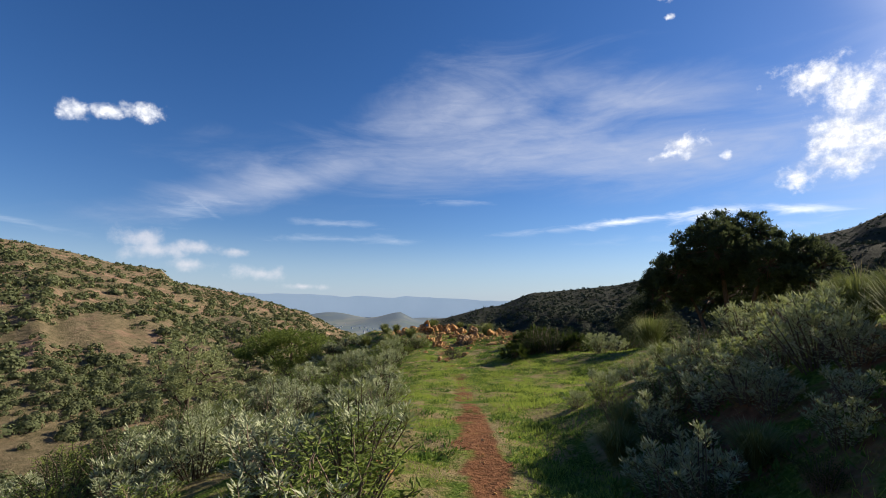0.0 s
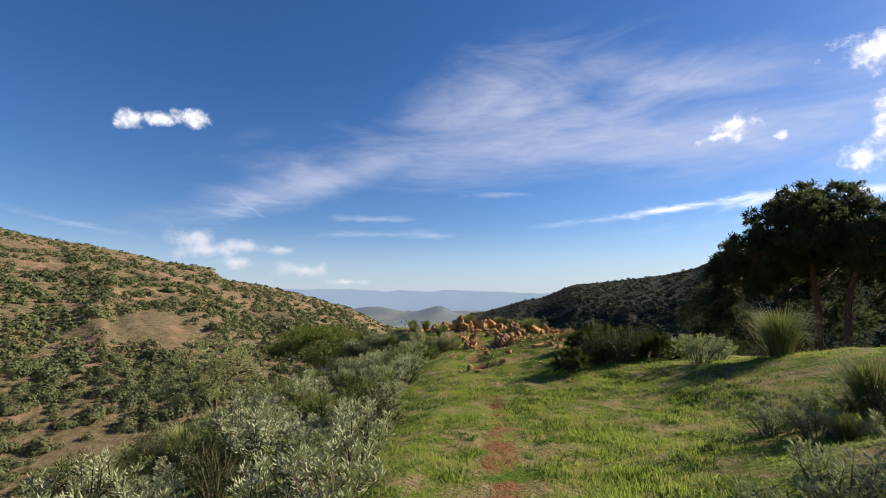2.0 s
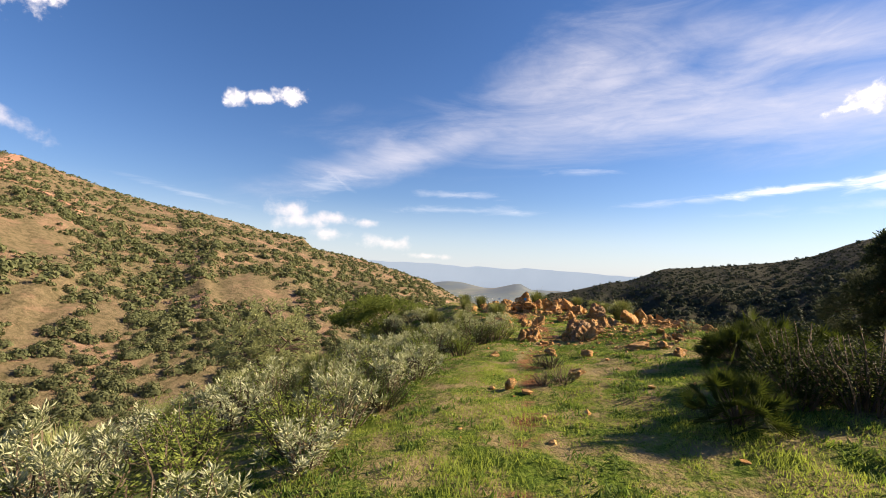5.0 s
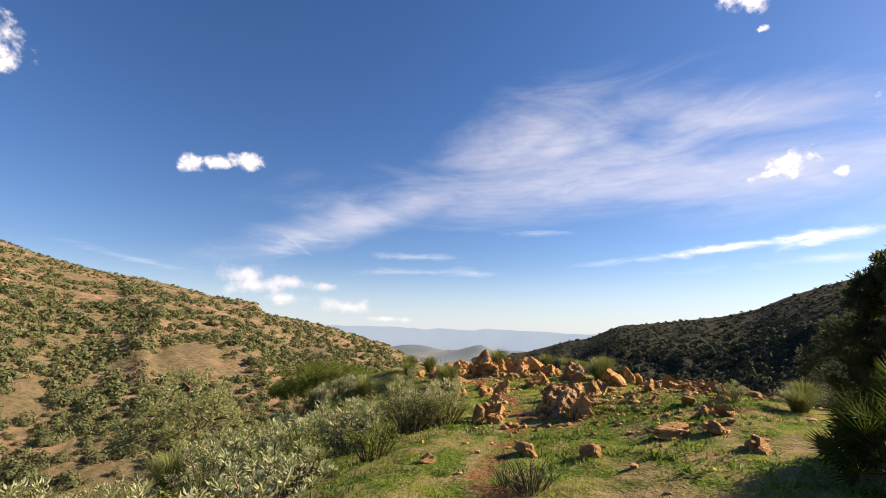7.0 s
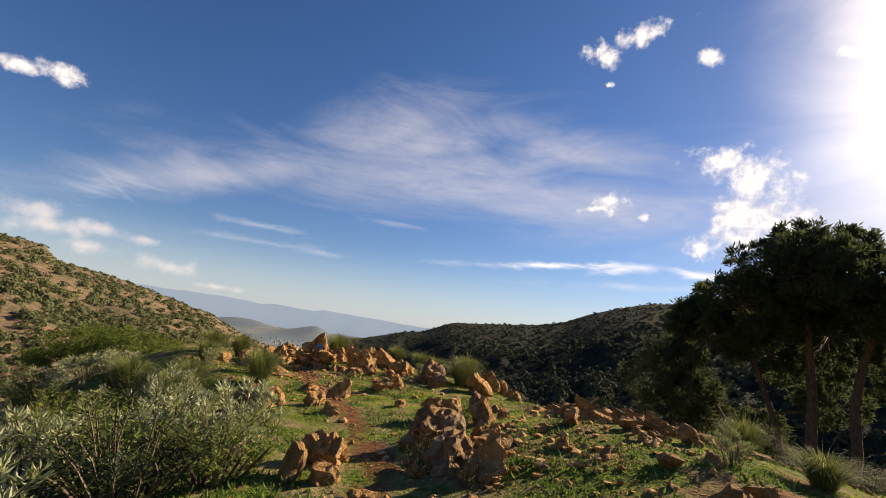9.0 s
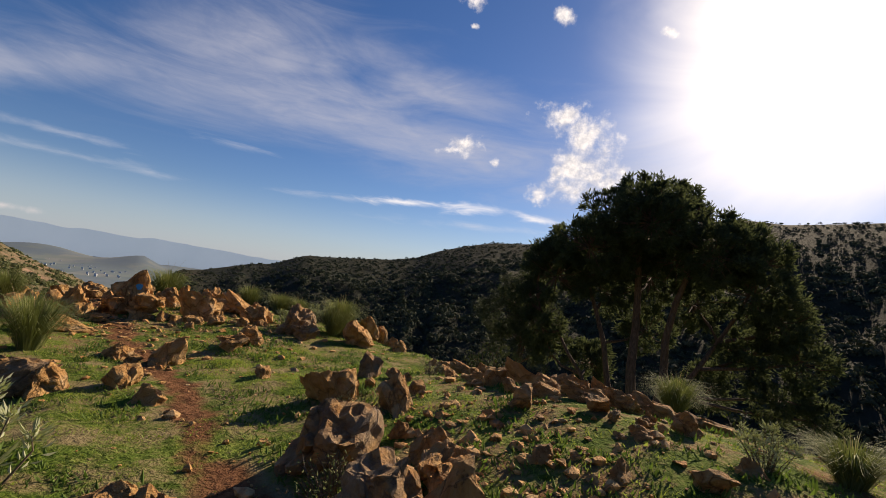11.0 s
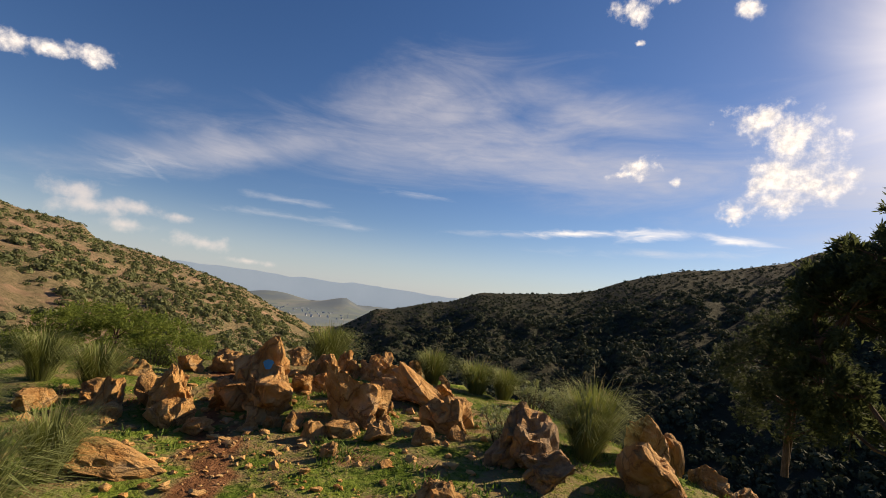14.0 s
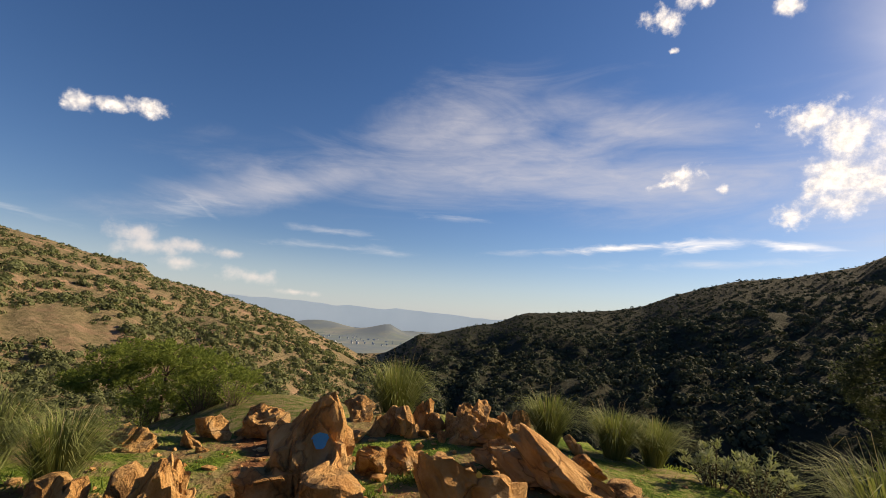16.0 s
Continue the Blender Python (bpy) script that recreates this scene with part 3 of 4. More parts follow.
def plant(kind, x, y, scale=1.0, k=0, squash=1.0):
    turn = (x * 97 + y * 53) % 360
    if kind == "sage":
        base = thing("sage_shrub", "silver-green leafy shrub with upright stems among scrub", "shrub", "silver shrubs")
        s, l = SAGE[k % 4]
        part("wood", s, base, kind="stuff"), part("foliage", l, base, kind="stuff")
    elif kind == "bush":
        base = thing("green_bush", "low rounded fresh green bush on the slope", "bush", "green bushes")
        s, l = BUSH[k % 3]
        part("wood", s, base, kind="stuff"), part("foliage", l, base, kind="stuff")
    elif kind == "dense":
        base = thing("dark_bush", "dense dark green evergreen bush on the grass", "bush", "dark bushes")
        s, l = DENSE[k % 3]
        part("wood", s, base, kind="stuff"), part("foliage", l, base, kind="stuff")
    elif kind == "dry":
        base = thing("dry_shrub", "low grey-brown twiggy dry shrub among stones", "shrub", "dry shrubs")
        s, l = DRY[k % 2]
        part("wood", s, base, kind="stuff"), part("foliage", l, base, kind="stuff")
    elif kind == "palm":
        base = thing("dwarf_palm", "dark spiky dwarf fan palm clump on the grass", "palm", "dwarf palms")
        s, l = PALMS[k % 2]
        part("wood", s, base, kind="stuff"), part("foliage", l, base, kind="stuff")
    else:
        base = thing("esparto_tuft", "tall pale green esparto grass tuft among rocks", "grass tuft", "esparto tufts")
        part("foliage", TUFTS[k % 3], base, kind="stuff"), part("seed_stalk", STALKS[k % 3], base, "pale dry seed stalks", "stuff")
    place(base, x, y, scale, turn, squash)
    return base


# ---- rocks of the outcrop at the end of the ridge ----
MARKED = "tall orange boulder with a blue paint mark in the rock pile"
marked = rock(-1.24, 30.35, 0.62, 0.98, 0.6, 20, 3, (0, 8), MARKED)
rock(-1.0, 29.9, 0.56, 0.56, 0.5, 65, 5, (10, -8), "cracked lower boulder leaning on the marked rock")
rock(-1.5, 30.15, 0.36, 0.42, 0.4, 110, 8, (0, 12), "cracked lower boulder leaning on the marked rock")
triangle = rock(-0.04, 29.95, 0.72, 0.62, 0.55, 12, 7, (0, 4), "triangular orange boulder with two yellow paint dots")
rock(-1.74, 28.42, 0.6, 0.26, 0.36, 8, 1, (0, 6), "long flat pale orange slab beside the path")
rock(-2.0, 29.75, 0.46, 0.6, 0.44, -30, 9, (0, 14))
rock(-1.85, 29.55, 0.34, 0.3, 0.3, 20, 12)
rock(-2.63, 29.8, 0.28, 0.42, 0.3, 40, 2, (0, 20))
rock(-2.32, 30.0, 0.32, 0.4, 0.3, 75, 6, (0, -18))
rock(-2.9, 30.0, 0.32, 0.26, 0.3, 15, 4)
rock(-3.3, 29.7, 0.34, 0.24, 0.28, 55, 8)
rock(-2.45, 29.45, 0.22, 0.2, 0.2, 80, 3)
rock(-1.56, 29.42, 0.26, 0.2, 0.22, 30, 10)
rock(-1.68, 30.18, 0.11, 0.18, 0.1, 0, 12, (0, 25))
rock(-0.66, 29.52, 0.22, 0.22, 0.2, 50, 11)
rock(-1.09, 29.5, 0.22, 0.12, 0.18, 15, 13)
rock(-1.25, 32.8, 0.34, 0.34, 0.3, 20, 4)
for k in range(11):
    rock(-0.95 + 0.17 * k, 32.25 + 0.12 * math.sin(k * 2.3) + 0.03 * k, 0.19 + 0.05 * (k % 3), 0.27 + 0.06 * ((k * 5) % 4), 0.26, 70 + 11 * k, k + 2, (0, 12 - 5 * (k % 4)), "upright orange rock fin in a broken row")
rock(-2.2, 32.0, 0.46, 0.4, 0.4, 33, 6)
rock(-2.65, 31.8, 0.36, 0.3, 0.32, 5, 9)
rock(-1.8, 31.6, 0.32, 0.27, 0.28, 85, 12)
rock(-3.1, 31.3, 0.3, 0.22, 0.26, 48, 1)
rock(-0.6, 31.1, 0.44, 0.32, 0.34, 28, 0, (0, 14))
rock(-0.25, 30.8, 0.28, 0.26, 0.26, 70, 3)
rock(-0.12, 29.45, 0.34, 0.17, 0.22, 20, 8, label="pale broken rock on the grass")
rock(-0.17, 28.85, 0.15, 0.17, 0.13, 60, 10, label="pale broken rock on the grass")
rock(0.68, 30.75, 0.95, 0.42, 0.46, -30, 5, (0, 28), "slanting orange slab at the edge of the outcrop")
rock(0.35, 31.2, 0.5, 0.3, 0.4, -20, 10, (0, 20), "slanting orange slab at the edge of the outcrop")
rock(0.1, 32.0, 0.5, 0.36, 0.4, 12, 2)
rock(0.5, 31.9, 0.44, 0.38, 0.38, 47, 7)
rock(1.15, 31.2, 0.38, 0.26, 0.3, 80, 11)
rock(1.3, 30.7, 0.34, 0.22, 0.26, 15, 6)
rock(1.05, 29.85, 0.62, 0.46, 0.46, 15, 9, (0, -8), "pale fractured boulder on the grass edge")
rock(1.65, 29.0, 0.58, 0.68, 0.52, 35, 6, (0, 6), "dark lichen-grey boulder beside a grass tuft")
rock(1.8, 28.55, 0.44, 0.36, 0.4, 10, 4, label="dark lichen-grey boulder beside a grass tuft")
rock(2.9, 28.75, 0.7, 0.64, 0.6, 60, 1, (0, -10), "rounded orange boulder below a grass tuft")
rock(3.45, 29.8, 0.46, 0.7, 0.42, 25, 8, (0, -6))
rock(3.8, 29.9, 0.26, 0.62, 0.32, 25, 3, (0, -8))
rock(3.9, 29.3, 0.44, 0.32, 0.36, 0, 12)
rock(3.7, 28.5, 0.42, 0.28, 0.32, 44, 10)

# along the path and in the rubble patch
rock(1.24, 24.25, 0.5, 0.42, 0.42, 20, 7, (0, -12))
rock(1.6, 23.45, 0.4, 0.4, 0.34, 80, 2, (0, 14))
rock(1.4, 22.35, 0.2, 0.26, 0.2, 10, 5, (0, 16))
rock(0.82, 22.75, 0.6, 0.5, 0.5, 35, 6, (0, -5), "dark mossy rock in the rubble beside the path")
rock(0.92, 21.85, 0.6, 0.42, 0.55, 70, 0, (8, 0), "dark mossy rock in the rubble beside the path")
rock(1.15, 21.55, 0.36, 0.4, 0.34, 5, 13, (0, 10))
rock(1.3, 22.0, 0.4, 0.3, 0.34, 50, 4)
rock(-0.22, 22.2, 0.46, 0.36, 0.42, 15, 9, (0, 10), "pale orange rock jutting into the path")
rock(-0.5, 21.7, 0.16, 0.34, 0.24, 40, 3, (0, 12))
rock(-0.2, 21.62, 0.24, 0.18, 0.2, 20, 8)
rock(-0.42, 24.7, 0.34, 0.22, 0.26, 10, 1, (0, -12))
rock(-0.32, 26.6, 0.34, 0.46, 0.3, 25, 5, (0, 30), "leaning red rock beside the path")
rock(-0.9, 26.9, 0.44, 0.27, 0.3, 60, 2)
rock(-0.72, 26.6, 0.2, 0.13, 0.18, 0, 7)
rock(-0.66, 25.25, 0.36, 0.26, 0.3, 30, 12)
rock(-1.6, 25.3, 0.66, 0.44, 0.46, 15, 6, (0, -10), "dark weathered boulder in grass")
rock(-1.25, 25.1, 0.4, 0.34, 0.36, 70, 10)
rock(0.46, 27.25, 0.44, 0.28, 0.34, 35, 4)
rock(0.73, 27.7, 0.4, 0.38, 0.3, 12, 8, (0, 18))
rock(0.73, 25.6, 0.18, 0.15, 0.15, 33, 9)
rock(0.7, 25.5, 0.22, 0.14, 0.18, 71, 3)
rock(2.0, 25.45, 0.34, 0.38, 0.34, 20, 11, (0, -10), "dark jagged rock in short grass")
rock(2.25, 25.2, 0.2, 0.16, 0.2, 60, 0)
# the slabs of the right-hand edge, dipping outwards
for x, y, w, h, turn, k in ((3.85, 26.0, 1.15, 0.62, -15, 5), (3.5, 25.5, 0.7, 0.5, -25, 9), (4.25, 25.7, 0.6, 0.42, -20, 2), (3.2, 23.65, 0.95, 0.82, -22, 7), (3.5, 23.3, 0.8, 0.7, -30, 12),
                            (3.25, 22.85, 0.75, 0.55, -20, 4), (3.8, 23.0, 0.85, 0.6, -25, 6), (4.15, 22.65, 0.75, 0.52, -28, 8), (4.5, 22.3, 0.6, 0.42, -22, 10), (2.95, 24.3, 0.55, 0.42, -20, 13), (2.95, 23.1, 0.55, 0.44, -18, 3),
                            (3.55, 24.7, 0.6, 0.42, -24, 1), (3.75, 24.2, 0.5, 0.45, -15, 11), (4.05, 26.9, 0.5, 0.36, -12, 14), (4.85, 21.9, 0.5, 0.34, -24, 0)):
    rock(x, y, w * 0.6, h * 0.36, w * 0.3, turn - 12, k, (0, 17), "rough slanting brown slab on the rocky edge", 0.26, "slabs of the edge")
    rock(x + 0.3, y - 0.22, w * 0.5, h * 0.32, w * 0.26, turn - 20, k + 5, (6, 22), "rough slanting brown slab on the rocky edge", 0.22, "slabs of the edge")
    rock(x - 0.18, y + 0.3, w * 0.34, h * 0.36, w * 0.24, turn + 25, k + 3, (-6, 20), "rough slanting brown slab on the rocky edge", 0.24, "slabs of the edge")
for x, y, w, h, k in ((2.24, 21.5, 0.17, 0.13, 1), (2.62, 21.2, 0.2, 0.15, 4), (2.5, 22.8, 0.3, 0.24, 7), (2.58, 20.5, 0.3, 0.2, 2), (2.84, 20.5, 0.24, 0.17, 9), (1.98, 19.75, 0.48, 0.17, 5), (2.36, 19.6, 0.26, 0.14, 12),
                      (0.3, 19.3, 0.26, 0.15, 3), (1.0, 19.1, 0.24, 0.14, 8), (-0.73, 18.9, 0.19, 0.1, 1), (0.76, 17.2, 0.24, 0.18, 10), (-0.15, 16.5, 0.18, 0.18, 6), (2.5, 18.9, 0.3, 0.18, 11), (0.1, 21.2, 0.2, 0.1, 0)):
    rock(x, y, w, h, w * 0.8, 37 * k, k, (0, 9 - k), "small orange rock lying in short grass")
rock(5.1, 6.6, 0.5, 0.5, 0.4, 20, 9, (0, 10), "pale orange rock on top of the bank")
rock(-0.6, 4.6, 0.34, 0.2, 0.3, 30, 5, label="flat brown rock at the side of the path")
rock(-0.85, 4.0, 0.3, 0.16, 0.24, 80, 2, label="flat brown rock at the side of the path")

rng = random.Random(77)
for k in range(64):
    if k < 40:
        x, y = rng.uniform(-3.4, 1.3), rng.uniform(29.2, 32.8)
        w = rng.uniform(0.1, 0.3)
    else:
        x, y, w = rng.uniform(0.5, 3.6), rng.uniform(20.8, 25.4), rng.uniform(0.1, 0.22)
    if abs(x - path_x(y)) < 0.3:
        x += 0.7
    rock(x, y, w, w * rng.uniform(0.5, 1.0), w * rng.uniform(0.6, 1.0), rng.uniform(0, 180), k, (rng.uniform(-15, 15), rng.uniform(-25, 25)), "broken orange rock lying among larger boulders")

# trail marks painted on two boulders


def paint_spot(host, eye, target, radius, material, label):
    """A ragged patch of paint that lies on a boulder's face, where a line from eye to target meets it."""
    inv = host.matrix_world.inverted()
    a, b = inv @ Vector(eye), inv @ Vector(target)
    bm = bmesh.new()
    bm.from_mesh(host.data)
    from_tree = BVH(bm)
    bm.free()
    centre = from_tree.ray_cast(a, (b - a).normalized())
    if centre[0] is None:
        return
    mid, normal = host.matrix_world @ centre[0], (Vector(eye) - Vector(target)).normalized()
    u = normal.orthogonal().normalized()
    w = normal.cross(u)
    verts, faces = [], []
    for ring in range(0, 4):
        for s in range(14):
            ang = 2 * math.pi * s / 14
            r = radius * ring / 3 * (1 + 0.12 * math.sin(3 * ang + radius * 90) + 0.08 * math.sin(5 * ang))
            p = mid + (u * math.cos(ang) + w * math.sin(ang)) * r
            q0, q1 = inv @ (p + normal * 0.5), inv @ (p - normal * 0.5)
            got = from_tree.ray_cast(q0, (q1 - q0).normalized())
            p = host.matrix_world @ got[0] if got[0] is not None else p
            verts.append(tuple(inv @ (p + normal * 0.004)))
    for ring in range(3):
        for s in range(14):
            t = (s + 1) % 14
            faces.append((ring * 14 + s, ring * 14 + t, (ring + 1) * 14 + t, (ring + 1) * 14 + s))
    part("paint_mark", mesh_from("paint_mark", verts, faces, material), host, label)


bpy.context.view_layer.update()
paint_spot(marked, (-0.36, 26.6, -0.67), (-1.17, 30.3, -1.66), 0.058, M_BLUE, "blue painted trail mark")
paint_spot(triangle, (-0.3, 26.5, -0.6), (0.0, 29.9, -1.7), 0.02, M_YELLOW, "yellow painted dot")
paint_spot(triangle, (-0.3, 26.5, -0.6), (0.06, 29.9, -1.67), 0.018, M_YELLOW, "yellow painted dot")

# ---- tufts, shrubs and bushes that stand out ----
for x, y, s, q in ((-3.1, 30.3, 0.75, 1.0), (-2.15, 28.2, 0.62, 1.1), (-0.85, 33.6, 1.15, 1.0), (1.05, 32.3, 0.75, 1.0), (1.8, 32.2, 0.8, 0.9), (2.3, 32.3, 0.75, 0.9), (3.3, 32.6, 0.6, 0.8), (2.75, 29.8, 1.0, 1.05), (2.55, 29.5, 0.8, 1.0), (-1.9, 27.1, 0.9, 1.0), (4.0, 21.1, 0.6, 0.7), (5.0, 21.0, 0.65, 0.7),
                   (6.0, 20.9, 0.7, 0.7), (5.2, 23.3, 0.7, 0.9), (6.0, 13.9, 1.25, 1.0), (5.3, 16.6, 0.8, 0.9), (4.4, 9.6, 0.9, 1.0), (5.9, 7.3, 0.8, 0.9), (-3.5, 29.0, 0.7, 1.0), (-3.9, 30.6, 0.8, 1.0), (-4.6, 28.0, 0.9, 1.0), (-3.2, 27.2, 0.8, 0.9), (-3.0, 26.0, 0.9, 1.0)):
    plant("tuft", x, y, s, int(x * 10), q)
for x, y, s in ((2.6, 31.6, 0.6), (3.0, 31.5, 0.65), (1.6, 29.5, 0.6), (3.25, 21.25, 0.4), (4.6, 14.2, 0.9), (4.9, 16.9, 0.85), (5.5, 15.4, 0.8), (-3.3, 28.6, 0.5),
                (-2.0, 22.6, 0.7), (-2.5, 23.0, 0.75), (-2.2, 21.9, 0.6), (-1.65, 21.3, 0.5), (-2.9, 22.2, 0.7), (-1.5, 22.9, 0.4)):
    plant("sage", x, y, s, int(x * 7))
for x, y, s in ((3.0, 15.7, 0.95), (3.5, 15.5, 1.1), (4.1, 15.9, 1.1), (3.2, 16.2, 1.0)):
    plant("dense", x, y, s, int(x * 9))
for x, y, s in ((2.2, 15.0, 0.65), (4.3, 15.6, 0.8), (3.05, 17.8, 0.8), (3.6, 18.3, 0.95), (3.9, 17.1, 0.9), (3.3, 16.6, 0.8), (2.85, 16.0, 0.6)):
    plant("palm", x, y, s, int(x * 11))
for x, y, s in ((0.35, 18.1, 0.5), (0.15, 18.3, 0.4), (0.55, 16.95, 0.5), (0.3, 16.8, 0.4), (0.75, 22.3, 0.5), (1.0, 21.4, 0.45), (0.6, 21.9, 0.4), (1.3, 23.6, 0.4), (-2.6, 29.2, 0.4), (3.0, 25.6, 0.4)):
    plant("dry", x, y, s, int(x * 13))

# ---- scrub down the left side, on the bank and below the edge ----
rng = random.Random(21)
OPEN_Y = (-3, 0, 3, 5, 8, 11, 13, 15, 18, 20, 21.5, 24, 26, 33)
OPEN_D = (0.7, 0.6, 0.7, 0.9, 1.15, 1.45, 1.8, 1.95, 1.6, 1.5, 1.2, 1.6, 3.4, 4.6)
made = []


def free(x, y, gap):
    if any((x - a) ** 2 + (y - b) ** 2 < gap * gap for a, b in made):
        return False
    made.append((x, y))
    return True


while len(made) < 275:
    y = rng.uniform(-1, 32)
    d = rng.random() ** 1.35 * 13
    x = path_x(y) - float(np.interp(y, OPEN_Y, OPEN_D)) - d
    if not free(x, y, 0.55 + 0.05 * d):
        continue
    kind = rng.choices(("sage", "bush", "dense", "tuft"), (0.52, 0.3, 0.17, 0.01) if d < 4 else (0.34, 0.36, 0.24, 0.06))[0]
    plant(kind, x, y, rng.uniform(0.6, 1.05) * (1 + 0.07 * d), len(made), rng.uniform(0.8, 1.15))
count = len(made)
while len(made) < count + 230:
    y = rng.uniform(0.5, 11)
    x = path_x(y) + 1.2 + 0.5 * ease(y, 4, 9) + rng.random() ** 1.2 * 7.5
    if y > 7.5 and x < 3.4 or not free(x, y, 0.36):
        continue
    crest = x - path_x(y) > 2.6 or y > 3
    kind = rng.choices(("sage", "tuft", "dense", "dry", "bush"), (0.56, 0.06, 0.16, 0.16, 0.06) if crest else (0.08, 0.0, 0.4, 0.5, 0.02))[0]
    plant(kind, x, y, rng.uniform(0.35, 0.72) if crest else rng.uniform(0.22, 0.42), len(made), rng.uniform(0.8, 1.2))
count = len(made)
while len(made) < count + 130:
    x, y = rng.uniform(4.3, 20), rng.uniform(15, 44)
    edge = float(np.interp(y, (15, 18, 22, 25, 42), (12, 9, 6.5, 5.0, 4.3)))
    if x < edge or not free(x, y, 0.8):
        continue
    plant(rng.choices(("dense", "bush", "sage"), (0.8, 0.17, 0.03))[0], x, y, rng.uniform(0.9, 1.9), len(made))
count = len(made)
while len(made) < count + 60:
    x, y = rng.uniform(-16, 4), rng.uniform(33.5, 50)
    if not free(x, y, 0.9):
        continue
    plant(rng.choices(("bush", "tuft", "sage", "dense"), (0.4, 0.25, 0.2, 0.15))[0], x, y, rng.uniform(0.9, 1.8), len(made))
count = len(made)
while len(made) < count + 90:
    a, r = rng.uniform(-75, -8), rng.uniform(20, 75)
    x, y = r * math.sin(radians(a)), CENTRE_Y + r * math.cos(radians(a))
    if x > -13 or not free(x, y, 2.0):
        continue
    plant(rng.choices(("bush", "dense"), (0.6, 0.4))[0], x, y, rng.uniform(1.8, 3.6), len(made))


# ---- turf, gravel: more than anyone could count ----
def build_turf():
    rng = np.random.default_rng(5)
    n = 560000
    y = rng.uniform(0.5, 33, n)
    x = np.where(rng.random(n) < 0.7, rng.normal(0, 1, n) * 1.9 + 0.4, rng.uniform(1, 8, n)) + np.interp(y, PATH_Y, PATH_X)
    d = x - np.interp(y, PATH_Y, PATH_X)
    patch = np.sin(x * 2.1 + np.sin(y * 1.3) * 1.7) * np.sin(y * 1.7 + np.cos(x * 1.9)) + 0.7 * np.sin(x * 9.1 + 3 * np.sin(y * 3.7)) * np.sin(y * 8.3 + 2 * np.sin(x * 4.1)) + rng.normal(0, 0.35, n)
    keep = (np.abs(d) > 0.25 + 0.2 * rng.random(n)) | ((y > 9) & (y < 24) & (rng.random(n) < 0.5))
    rubble = (y > 20) & (y < 24) & (x > 0.4) & (x < 3.2)
    keep &= ~(rubble & (rng.random(n) < 0.4))
    keep &= ~((np.hypot(x + 1, y - 30) < 3.2) & (rng.random(n) < 0.62))
    keep &= ~((y < 8) & (x > 1.5) & (rng.random(n) < 0.8))
    keep &= patch > np.interp(y, (0, 16, 21, 24, 33), (-0.8, -0.75, -0.5, -0.4, -0.1))
    x, y, patch = x[keep], y[keep], patch[keep]
    n = len(x)
    z = np.array([height(a, b) for a, b in zip(x, y)])
    a = rng.uniform(0, 2 * np.pi, n)
    tall = rng.uniform(0.008, 0.05, n) * np.interp(y, (0, 14, 20), (1.15, 1.0, 0.55)) * (0.75 + 0.75 * np.clip(patch, -0.5, 1.4))
    wide = rng.uniform(0.0025, 0.007, n) * np.where(rng.random(n) < 0.06, 2.2, 1)
    lean = rng.uniform(0.005, 0.05, n)
    b = rng.uniform(0, 2 * np.pi, n)
    c, s = np.cos(a) * wide, np.sin(a) * wide
    base = np.stack([x, y, z - 0.005], 1)
    tip = base + np.stack([np.cos(b) * lean, np.sin(b) * lean, tall], 1)
    side = np.stack([c, s, 0 * c], 1)
    v = np.stack([base - side, base + side, tip], 1).reshape(-1, 3)
    me = bpy.data.meshes.new("short_grass")
    me.vertices.add(len(v))
    me.vertices.foreach_set("co", v.astype(np.float32).ravel())
    me.loops.add(3 * n)
    me.loops.foreach_set("vertex_index", np.arange(3 * n, dtype=np.int32))
    me.polygons.add(n)
    me.polygons.foreach_set("loop_start", np.arange(0, 3 * n, 3, dtype=np.int32))
    me.update(calc_edges=True)
    me.materials.append(M_GRASS)
    tagged(new("short_grass", me), "short bright green turf of small leaves", "grass", kind="stuff")


build_turf()


def build_weeds():
    """Small broad-leaved plants in patches between the grass."""
    rng = random.Random(64)
    v, f = [], []
    while len(f) < 76000:
        y = rng.uniform(1, 31)
        x = path_x(y) + rng.gauss(0.6, 2.4)
        if abs(x - path_x(y)) < 0.3 or noise.noise((x * 0.8, y * 0.8, 12)) + 0.6 * noise.noise((x * 2.6, y * 2.6, 2)) < 0.02:
            continue
        s = rng.uniform(0.5, 1.3)
        for _ in range(rng.randint(5, 10)):
            a, px, py = rng.uniform(0, 6.283), x + rng.gauss(0, 0.05) * s, y + rng.gauss(0, 0.05) * s
            way = Vector((math.cos(a), math.sin(a), rng.uniform(0.3, 1.5))).normalized()
            leaf(v, f, (px, py, height(px, py) - 0.004), way, way.cross(Vector((0.1, 0, 1))).normalized(), 0.075 * s * rng.uniform(0.5, 1.2), 0.02 * s)
    tagged(new("low_weeds", mesh_from("low_weeds", v, f, M_WEED)), "small broad-leaved green weeds in the turf", "weeds", kind="stuff")


build_weeds()


